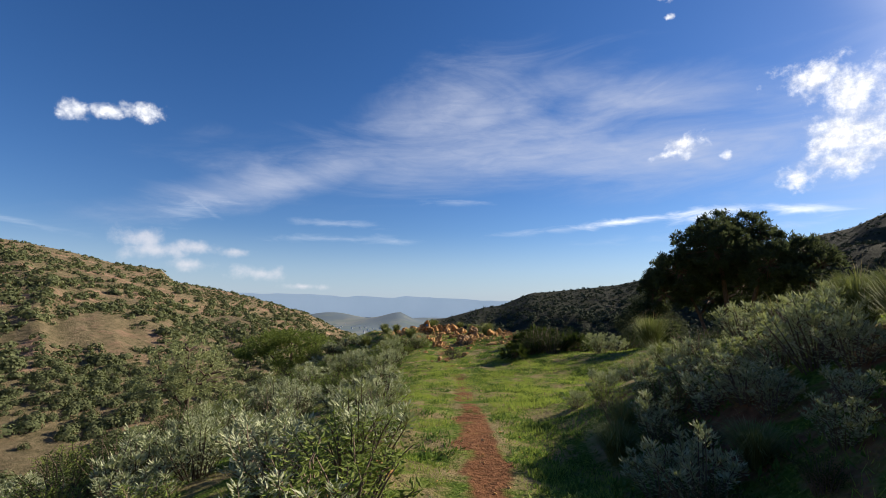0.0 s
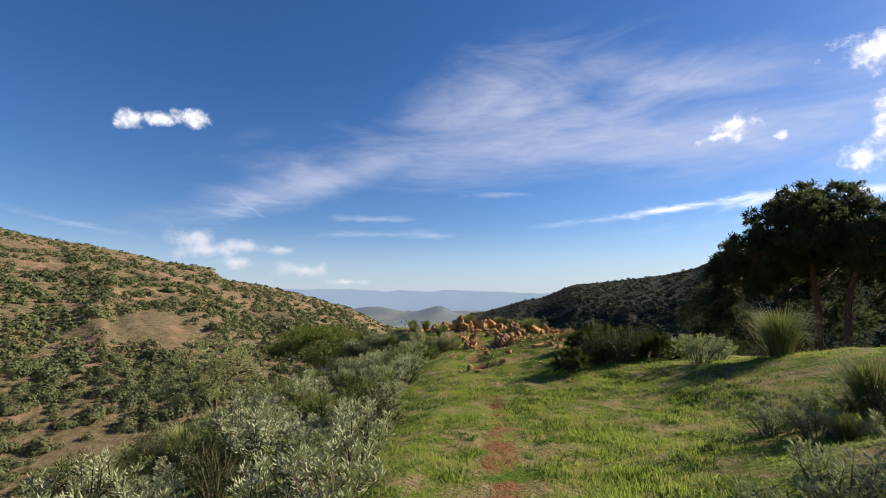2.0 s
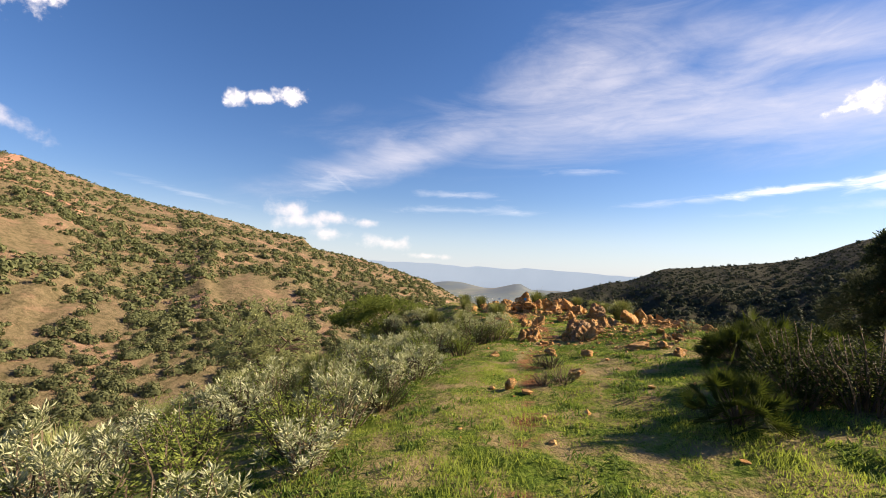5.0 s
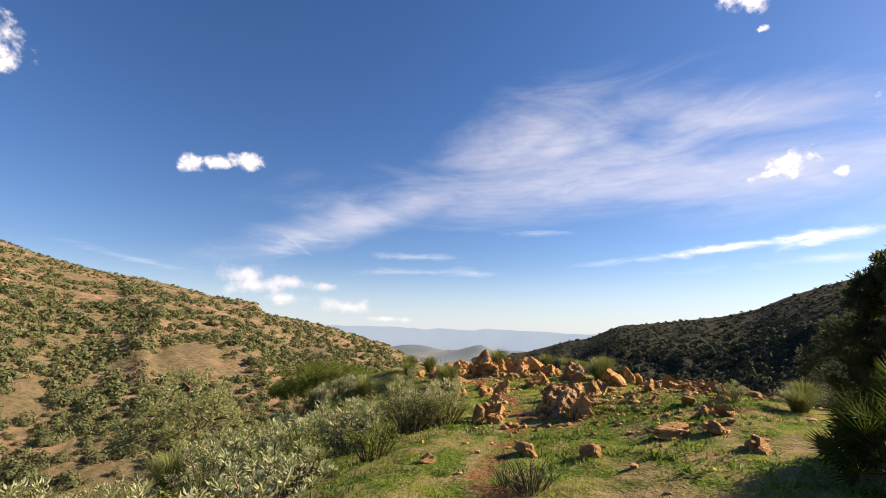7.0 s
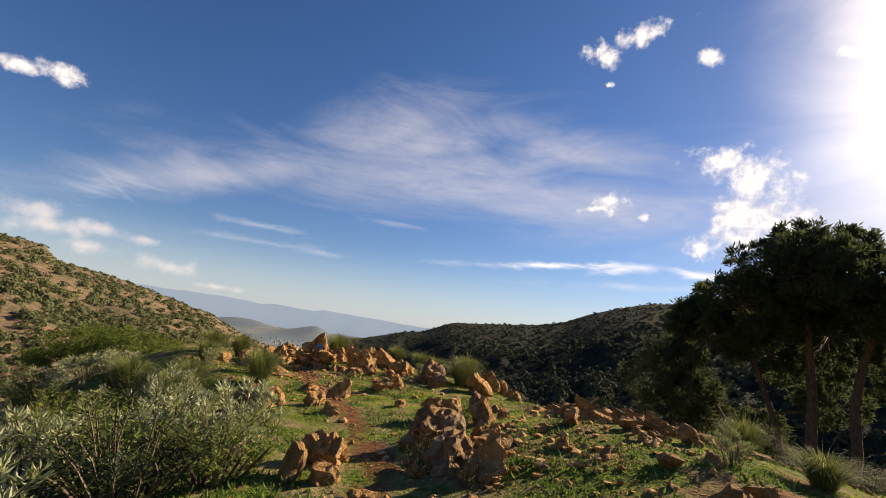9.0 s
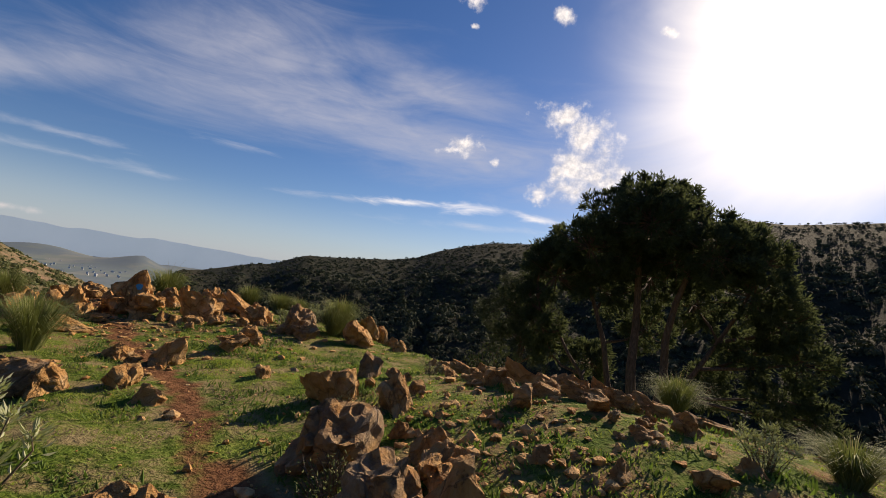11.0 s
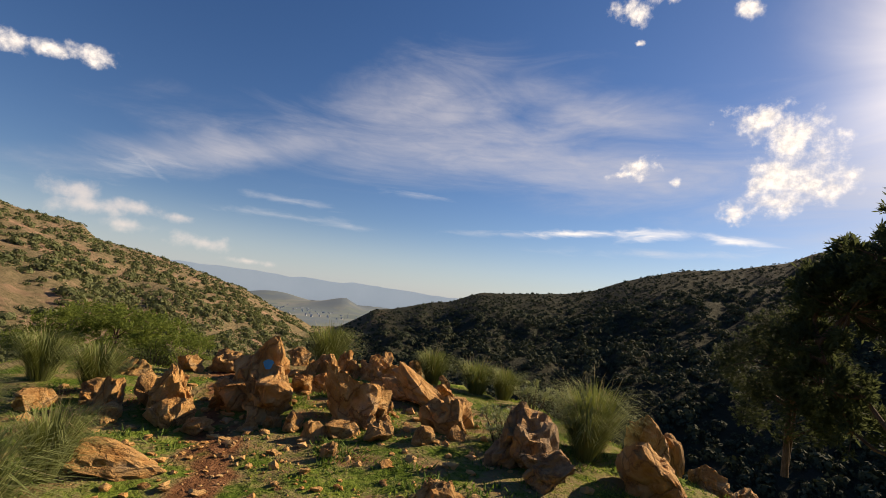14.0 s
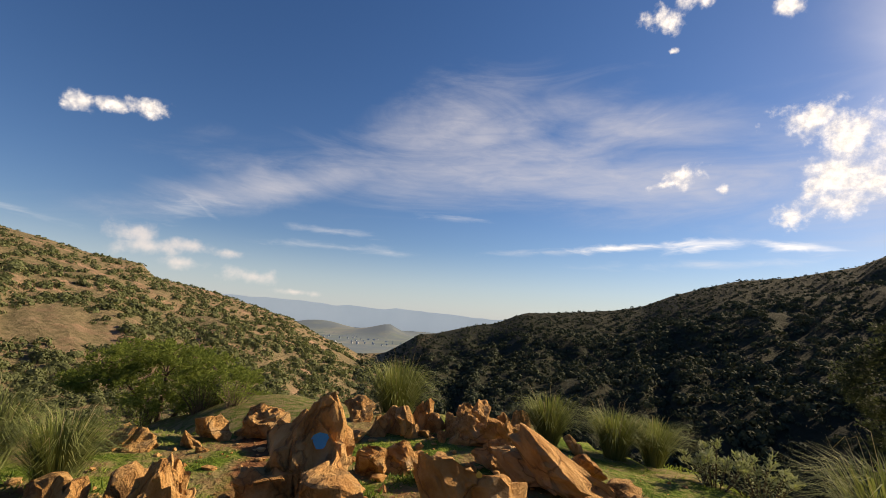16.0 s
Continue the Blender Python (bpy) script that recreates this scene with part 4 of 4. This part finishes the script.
def build_gravel():
    rng = random.Random(8)
    bm = bmesh.new()
    bmesh.ops.create_icosphere(bm, subdivisions=1, radius=1)
    shape = np.array([v.co[:] for v in bm.verts])
    tri = np.array([[v.index for v in f.verts] for f in bm.faces])
    bm.free()
    vs, fs = [], []
    for k in range(2600):
        pick = rng.random()
        if pick < 0.12:
            y = rng.choice((rng.uniform(1, 7), rng.uniform(19, 32), rng.uniform(26, 32)))
            x = path_x(y) + rng.gauss(0, 0.3)
        elif pick < 0.45:
            x, y = rng.gauss(1.8, 0.8), rng.gauss(22.2, 1.1)
        elif pick < 0.9:
            x, y = rng.gauss(-0.6, 1.6), rng.gauss(29.4, 1.6)
        else:
            x, y = rng.uniform(-1.5, 4), rng.uniform(14, 28)
        s = (0.007 if y < 8 else 0.009) + (0.015 if y < 8 else 0.045) * rng.random() ** 4
        w = shape * (1 + 0.3 * np.array([rng.gauss(0, 1) for _ in range(len(shape))]))[:, None] * s * np.array([rng.uniform(0.8, 1.5), rng.uniform(0.8, 1.4), rng.uniform(0.5, 0.9)])
        vs.append(w + np.array([x, y, height(x, y) + s * 0.25]))
        fs.append(tri + k * len(shape))
    v, f = np.concatenate(vs), np.concatenate(fs)
    me = mesh_from("gravel", v.tolist(), f.tolist(), M_ROCK)
    tagged(new("gravel", me), "loose orange stones and gravel on bare soil", "gravel", kind="stuff")


build_gravel()


# ---- trees ----
def needle_clump(v, f, rng, at, size, count=12):
    for _ in range(count):
        d = rand_dir(rng, 0.5)
        s = d.orthogonal().normalized()
        w = size * 0.11
        b = len(v)
        p = at + d * size * 0.15
        q = at + d * size * rng.uniform(0.7, 1.1)
        mid = (p + q) / 2
        v.extend([tuple(p), tuple(mid + s * w), tuple(q), tuple(mid - s * w)])
        f.append((b, b + 1, b + 2, b + 3))


def branchy(seed, trunks, crown, clumps, clump_size, lift, material, bough=0.5):
    """Wood and foliage of a tree: leaning trunks, limbs that reach for points of a lumpy crown, needles round them.
    crown: a list of (centre, radii) ellipsoids."""
    rng = random.Random(seed)
    wv, wf, v, f = [], [], [], []
    spines = []
    for foot, top, r in trunks:
        foot, top = Vector(foot), Vector(top)
        pts = [foot.lerp(top, t) + Vector((rng.gauss(0, 0.12), rng.gauss(0, 0.12), 0)) * (1 if 0 < t < 1 else 0) for t in (0, 0.25, 0.5, 0.75, 1)]
        tube(wv, wf, pts, r, r * 0.22, 8)
        spines.append(pts)
    limbs = []
    for c, rad in crown:
        for _ in range(int(clumps * bough)):
            d = rand_dir(rng)
            p = Vector(c) + Vector((d.x * rad[0], d.y * rad[1], d.z * rad[2])) * rng.uniform(0.7, 1.0)
            if p.z < lift:
                continue
            best = min((q for s in spines for q in s[1:]), key=lambda q: (q - p).length + 1.2 * max(0, q.z - p.z))
            mid = best.lerp(p, 0.55) + Vector((0, 0, 0.12 * (p - best).length))
            tube(wv, wf, [best, mid, p], 0.055, 0.014, 4)
            limbs.append((best, mid, p))
    for c, rad in crown:
        for _ in range(clumps):
            d = rand_dir(rng)
            r = rng.uniform(0.45, 1.0) ** 0.5
            p = Vector(c) + Vector((d.x * rad[0], d.y * rad[1], d.z * rad[2])) * r
            if p.z < lift or noise.noise(p * 0.9 + Vector((seed, 0, 0))) < -0.25:
                continue
            for _ in range(4):
                needle_clump(v, f, rng, p + rand_dir(rng) * clump_size * 0.8, clump_size * rng.uniform(0.6, 1.1))
    return mesh_from("trunk", wv, wf, M_BARK, True), mesh_from("crown", v, f, material)


def tree(name, label, category, x, y, z, trunk, crown, scale=1.0, tall=1.0, turn=0.0):
    base = thing(name, label, category)
    part("trunk", trunk, base)
    if crown:
        part("crown", crown, base)
    base.matrix_world = pose(x, y, z, 0, 0, turn) @ Matrix.Diagonal((scale, scale, scale * tall, 1))
    return base


# the broad pine below the rocky edge; (s, h) are metres across the view and up
def lobe(s, h, depth=0.0):
    return (0.65 * s + 0.76 * depth, -0.76 * s + 0.65 * depth, h)


def needle_puff(v, f, rng, at, out, size, count):
    """A rounded tuft of needle sprays at a branch end, turned outwards and up."""
    for _ in range(count):
        d = (rand_dir(rng) + out * 0.7 + Vector((0, 0, 0.35))).normalized()
        side = d.orthogonal().normalized()
        side.rotate(Quaternion(d, rng.uniform(0, 6.283)))
        p = at + rand_dir(rng) * size * rng.uniform(0.0, 0.55)
        q = p + d * size * rng.uniform(0.4, 0.75)
        w = side * size * rng.uniform(0.05, 0.09)
        mid = p.lerp(q, 0.55)
        b = len(v)
        v.extend([tuple(p), tuple(mid + w), tuple(q), tuple(mid - w)])
        f.append((b, b + 1, b + 2, b + 3))


def broad_pine(seed, stems, lobes, puffs, size):
    """Trunks that fork into limbs, a limb to each lobe of the crown, twigs and tufts over its surface."""
    rng = random.Random(seed)
    wv, wf, v, f = [], [], [], []
    spines = []
    for foot, top, r in stems:
        foot, top = Vector(foot), Vector(top)
        pts = [foot.lerp(top, t) + Vector((rng.gauss(0, 0.16), rng.gauss(0, 0.16), 0)) * (1 if 0 < t < 1 else 0) for t in (0, 0.15, 0.3, 0.45, 0.6, 0.75, 0.9, 1)]
        tube(wv, wf, pts, r, r * 0.25, 8)
        spines += pts[2:]
    for c, rad in lobes:
        c = Vector(c)
        best = min(spines, key=lambda q: (q - c).length + 1.6 * max(0.0, q.z - c.z + 0.6))
        tube(wv, wf, [best, best.lerp(c, 0.5) + Vector((rng.gauss(0, 0.2), rng.gauss(0, 0.2), -0.15)), c], 0.11, 0.05, 6)
        for _ in range(int(puffs * rad * rad)):
            d = rand_dir(rng, 0.25)
            depth = 1 - 0.55 * rng.random() ** 1.6
            p = c + Vector((d.x, d.y, d.z * 0.85)) * rad * depth
            if noise.noise(p * 0.62 + Vector((seed, 3, 0))) < (-0.26 if p.z < 8.0 else -0.36):
                continue
            if rng.random() < 0.3:
                tube(wv, wf, [c.lerp(p, 0.15), c.lerp(p, 0.6) - Vector((0, 0, 0.1)), p], 0.035, 0.012, 4)
            needle_puff(v, f, rng, p, d, size * rng.uniform(0.75, 1.2), 42)
    return mesh_from("trunk", wv, wf, M_BARK, True), mesh_from("crown", v, f, M_PINE)


wood, needles = broad_pine(7, [(lobe(0, -2.5), lobe(-0.6, 11), 0.3), (lobe(-0.6, -2.5, 0.4), lobe(-3.4, 8.8, 0.4), 0.2), (lobe(0.8, -2.5, -0.3), lobe(2.2, 10.4, -0.2), 0.26), (lobe(1.0, -2.5), lobe(5.2, 7.6, 0.3), 0.18), (lobe(-0.6, -2.5), lobe(-5.4, 4.6, -0.5), 0.15)],
                           [(lobe(*q[:3]), q[3]) for q in ((-0.6, 11.0, 0, 1.25), (1.5, 10.8, 0.5, 1.3), (-2.2, 9.7, -0.5, 1.4), (2.8, 9.6, 0, 1.2), (-3.9, 8.3, 0.3, 1.3), (-5.3, 6.9, 0, 1.1), (0.4, 9.7, 0, 1.5), (-4.6, 6.9, 0, 1.5), (-2.9, 6.4, 0.5, 1.6), (3.6, 7.2, 0.5, 1.5), (1.4, 7.4, 0, 1.6), (-1, 7.6, 0, 1.6), (4.5, 8.6, 0.4, 1.25), (5.4, 7.7, 0, 1.2),
                                                             (0, 9, -2.2, 2.2), (0, 9, 2.2, 2.2), (-2.8, 7.5, -1.7, 1.9), (2.9, 7.7, -1.7, 1.9), (-4.5, 5.9, -0.5, 1.8), (4.8, 6.0, -0.5, 1.8), (6.2, 4.9, 0, 1.5), (6.9, 3.1, 0, 1.5), (-6, 4.5, 0.3, 1.5),
                                                             (-5.2, 2.9, 0, 1.4), (5.2, 3.1, 1, 1.7), (0.3, 6.6, 2.2, 2.3), (-2.2, 5.4, 2.2, 1.8), (2.6, 5.3, 2.2, 1.8), (6.2, 1.3, 0, 1.4), (-4.4, 1.4, 0.5, 1.4), (3.6, 1.0, 1.8, 1.5), (-2.4, 1.2, 2.2, 1.4), (0.4, 3.4, 2.8, 1.5), (7.6, 0.6, 0, 1.2))],
                           46, 0.5)
PINE_AT = (23.6, 39.0)
tree("pine_tree", "broad dark green pine with several stems below the ridge", "tree", *PINE_AT, -5.9, wood, needles, 1.15, 0.98)

wood, needles = branchy(12, [((0, 0, -2.0), (0.2, 0.1, 4.6), 0.16), ((0.1, 0, -1.5), (1.3, 0.4, 3.6), 0.1)],
                        [((0, 0, 4.6), (1.9, 1.9, 1.5)), ((-1.1, 0.3, 3.0), (2.0, 2.0, 1.6)), ((1.2, -0.2, 2.8), (2.1, 2.1, 1.6)), ((0, 0, 1.2), (2.6, 2.6, 1.4))], 150, 0.34, -0.5, M_PINE, 0.1)
ROUND_AT = (19.8, 45.6)
tree("round_topped_tree", "small bushy tree with a fresh green top beside the pine", "tree", *ROUND_AT, -5.2, wood, needles)

wood, needles = branchy(9, [((0, 0, -0.8), (0.1, 0.1, 5.4), 0.17), ((0.1, 0, 1.8), (1.5, 0.6, 4.2), 0.08), ((0, 0, 1.4), (-1.5, -0.5, 3.9), 0.08)],
                        [((0, 0, 4.9), (2.3, 2.3, 1.6)), ((0.9, 0.6, 3.4), (2.5, 2.5, 1.2)), ((-1.1, -0.5, 3.1), (2.4, 2.4, 1.1))], 75, 0.32, 1.6, M_SPARSE, 0.4)
BARE_AT = (-25.3, 46.4)
tree("sparse_pine", "thin half-bare grey-green pine with open branches in the scrub", "tree", *BARE_AT, height(*BARE_AT), wood, needles, 1.35)

wood, needles = branchy(10, [((0, 0, -0.8), (0.2, 0.1, 4.4), 0.22), ((0.3, 0, -0.5), (3.0, 0.2, 3.6), 0.15), ((-0.3, 0, -0.5), (-3.2, 0.2, 3.3), 0.15), ((0.2, 0, -0.5), (5.0, -0.4, 2.2), 0.12)],
                        [((-0.6, 0, 4.6), (3.0, 2.8, 0.55)), ((1.6, 0.3, 4.2), (2.8, 2.6, 0.5)), ((3.6, 0, 3.3), (2.9, 2.5, 0.5)), ((-3.4, 0.4, 3.7), (2.8, 2.4, 0.5)), ((-4.4, 0, 2.4), (2.4, 2.2, 0.5)), ((0.4, -0.6, 3.0), (4.0, 2.6, 0.45)), ((5.0, -0.4, 1.9), (2.6, 2.2, 0.5)), ((1.0, -0.8, 1.7), (3.6, 2.4, 0.45))],
                        105, 0.34, 0.5, M_GREEN, 0.07)
FLAT_AT = (-20.6, 63.0)
tree("flat_topped_pine", "wide flat-topped green pine on the slope beyond the rocks", "tree", *FLAT_AT, height(*FLAT_AT), wood, needles, 1.12)


# ---- far slopes: bushes nobody could count ----
def scatter(name, label, spots, seed, material):
    """Many small bushes, each a ragged dome of leafy sprays; nearer ones get more of them."""
    rng = np.random.default_rng(seed)
    out = []
    for x, y, s, near in spots:
        n = 150 if near else 34
        size = s * (0.2 if near else 0.36)
        d = rng.normal(0, 1, (n, 3))
        d[:, 2] = np.abs(d[:, 2]) * 0.9 - 0.15
        d /= np.linalg.norm(d, axis=1)[:, None]
        at = d * (s * rng.uniform(0.6, 1.0, (n, 1))) * np.array([rng.uniform(0.8, 1.3), rng.uniform(0.8, 1.3), rng.uniform(0.7, 1.15)])
        at += np.array([x, y, height(x, y) + 0.1 * s])
        u = np.cross(rng.normal(0, 1, (n, 3)), d) + rng.normal(0, 0.3, (n, 3))
        u *= (size * 0.75 / np.maximum(np.linalg.norm(u, axis=1), 1e-6))[:, None]
        w = np.cross(u, d)
        w *= (size * 0.75 / np.maximum(np.linalg.norm(w, axis=1), 1e-6))[:, None]
        out.append(np.stack([at - u, at + w + u * 0.6, at - w + u * 0.6], 1))
    v = np.concatenate(out).reshape(-1, 3)
    n = len(v) // 3
    me = bpy.data.meshes.new(name)
    me.vertices.add(len(v))
    me.vertices.foreach_set("co", v.astype(np.float32).ravel())
    me.loops.add(3 * n)
    me.loops.foreach_set("vertex_index", np.arange(3 * n, dtype=np.int32))
    me.polygons.add(n)
    me.polygons.foreach_set("loop_start", np.arange(0, 3 * n, 3, dtype=np.int32))
    me.update(calc_edges=True)
    me.materials.append(material)
    return tagged(new(name, me), label, "bushes", kind="stuff")


def hill_spots(seed, count, az0, az1, r0, r1, size, gap, close):
    rng = random.Random(seed)
    out = []
    while len(out) < count:
        a, r = rng.uniform(az0, az1), r0 + (r1 - r0) * rng.random() ** 1.15
        x, y = r * math.sin(radians(a)), CENTRE_Y + r * math.cos(radians(a))
        if 0.7 * noise.noise((x / 70, y / 70, seed)) + 0.45 * noise.noise((x / 19, y / 19, 3)) < gap:
            continue
        out.append((x, y, size * (0.45 + 1.0 * rng.random() ** 2) * (0.7 + min(r, 500) / 900) * (1 - 0.45 * ease(r, 600, 900)), r < close))
    return out


scatter("hillside_bushes", "scattered olive green bushes and small trees on a reddish hillside", hill_spots(3, 8600, -74, -7, 60, 900, 3.4, -0.17, 330), 3, M_HILL)
scatter("far_woods", "wooded slope across the valley, darkened with painted shade", hill_spots(5, 15000, -9, 88, 110, 985, 3.6, -0.42, 200), 5, M_SHADED_WOODS)


# ---- bulldozed tracks across the left hill ----
def track(spots, wide):
    """A strip of bare earth laid over the slope through (azimuth, distance) spots."""
    v, f = [], []
    n = 60
    for k in range(n + 1):
        t = k / n * (len(spots) - 1)
        a = float(np.interp(t, range(len(spots)), [q[0] for q in spots]))
        r = float(np.interp(t, range(len(spots)), [q[1] for q in spots]))
        for side in (-1, 0, 1):
            b = a + side * math.degrees(wide / r) * (1 + 0.25 * noise.noise((k * 0.4, side, 0)))
            x, y = r * math.sin(radians(b)), CENTRE_Y + r * math.cos(radians(b))
            v.append((x, y, height(x, y) + 0.9))
    for k in range(n):
        for c in (0, 1):
            o = 3 * k + c
            f.append((o, o + 1, o + 4, o + 3))
    return mesh_from("dirt_track", v, f, M_TRACK, True)


M_TRACK = plain("bare red earth", (0.34, 0.19, 0.12), 0.95, 0.3, 0.08)
for spots in (((-58.3, 812), (-59.2, 740), (-60.6, 660), (-62.2, 590), (-63.5, 520), (-63.2, 430)), ((-64, 640), (-60, 655), (-56.5, 640), (-53.5, 600))):
    tagged(new("dirt_track", track(spots, 7 if spots[0][1] > 700 else 3.5)), "bare reddish earth track climbing the scrubby hillside", "track", kind="structure")


# ---- distance: plain and ranges, haze painted into colour and glow ----
def painted_haze_mat(name, a, b, scale, glow):
    # aerial haze put into the base colour, and the same colour glows
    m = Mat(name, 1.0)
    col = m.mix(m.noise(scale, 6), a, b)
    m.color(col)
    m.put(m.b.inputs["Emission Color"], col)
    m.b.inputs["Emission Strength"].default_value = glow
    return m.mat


def range_mesh(name, az0, az1, r, tops, base, material, wobble, seed):
    v, f = [], []
    n = 160
    for k in range(n + 1):
        a = az0 + (az1 - az0) * k / n
        el = float(np.interp(a, [q[0] for q in tops], [q[1] for q in tops])) + wobble * noise.fractal((a * 0.35, seed, 0), 1.0, 2.0, 4)
        x, y = r * math.sin(radians(a)), r * math.cos(radians(a))
        v.extend([(x, y, base), (x, y, r * math.tan(radians(el)))])
    for k in range(n):
        f.append((2 * k, 2 * k + 2, 2 * k + 3, 2 * k + 1))
    return mesh_from(name, v, f, material)


tagged(new("backdrop", range_mesh("backdrop", -60, 40, 4550, ((-60, 0.5), (-20, 0.75), (-10, 0.45), (-3, 0.5), (7, 0.1), (40, 0.0)), -420, painted_haze_mat("far range with painted haze", (0.3, 0.38, 0.45), (0.4, 0.47, 0.53), 0.002, 0.42), 0.18, 3)),
       "mountain range on the horizon, pale blue with painted haze", "mountains", kind="structure")


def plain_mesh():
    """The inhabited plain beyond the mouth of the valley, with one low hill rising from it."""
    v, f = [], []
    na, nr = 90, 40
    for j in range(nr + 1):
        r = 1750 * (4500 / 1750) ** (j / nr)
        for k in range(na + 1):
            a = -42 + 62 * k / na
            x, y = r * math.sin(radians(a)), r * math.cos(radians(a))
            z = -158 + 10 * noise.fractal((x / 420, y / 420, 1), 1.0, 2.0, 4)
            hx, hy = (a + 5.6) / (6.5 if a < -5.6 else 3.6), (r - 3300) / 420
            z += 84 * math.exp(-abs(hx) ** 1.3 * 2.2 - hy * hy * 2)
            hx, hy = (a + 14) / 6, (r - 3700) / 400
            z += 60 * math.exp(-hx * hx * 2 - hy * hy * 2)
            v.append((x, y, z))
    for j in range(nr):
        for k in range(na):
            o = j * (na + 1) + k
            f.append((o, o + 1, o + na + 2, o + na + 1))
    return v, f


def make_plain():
    m = Mat("cultivated plain with painted haze", 1.0)
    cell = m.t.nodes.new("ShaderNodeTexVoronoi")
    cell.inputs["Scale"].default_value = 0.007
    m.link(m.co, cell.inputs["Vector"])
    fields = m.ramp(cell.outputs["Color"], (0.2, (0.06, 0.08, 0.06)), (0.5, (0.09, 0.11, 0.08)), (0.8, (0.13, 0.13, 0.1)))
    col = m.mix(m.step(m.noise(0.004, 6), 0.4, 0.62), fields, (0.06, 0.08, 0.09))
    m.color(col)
    # faint blue emission stands in for the haze over the fields
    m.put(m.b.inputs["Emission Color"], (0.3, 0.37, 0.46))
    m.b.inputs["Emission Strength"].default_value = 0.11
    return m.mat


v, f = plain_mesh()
tagged(new("backdrop_plain", mesh_from("backdrop_plain", v, f, make_plain(), True)), "cultivated plain with a low hill, blue-green with painted haze", "plain", kind="structure")

M_WALL = plain("whitewashed walls", (0.55, 0.55, 0.54), 0.8, 0.08, 0.2)
rng = random.Random(31)
v, f = [], []
for k in range(70):
    a, r = rng.gauss(-8.6, 2.6), rng.uniform(2250, 3400)
    x, y = r * math.sin(radians(a)), r * math.cos(radians(a))
    w, d, h, z = rng.uniform(2, 4.5), rng.uniform(2, 4), rng.uniform(0, 1.5), -156
    o = len(v)
    v.extend([(x - w, y - d, z - 12), (x + w, y - d, z - 12), (x + w, y + d, z - 12), (x - w, y + d, z - 12), (x - w, y - d, z + h), (x + w, y - d, z + h), (x + w, y + d, z + h), (x - w, y + d, z + h), (x - w, y, z + h + 4), (x + w, y, z + h + 4)])
    f.extend([tuple(o + q for q in s) for s in ((0, 1, 5, 4), (1, 2, 6, 9, 5), (2, 3, 7, 6), (3, 0, 4, 8, 7), (4, 5, 9, 8), (6, 7, 8, 9))])
tagged(new("distant_village", mesh_from("distant_village", v, f, M_WALL)), "tiny white houses of a village far down the valley", "village", kind="stuff")
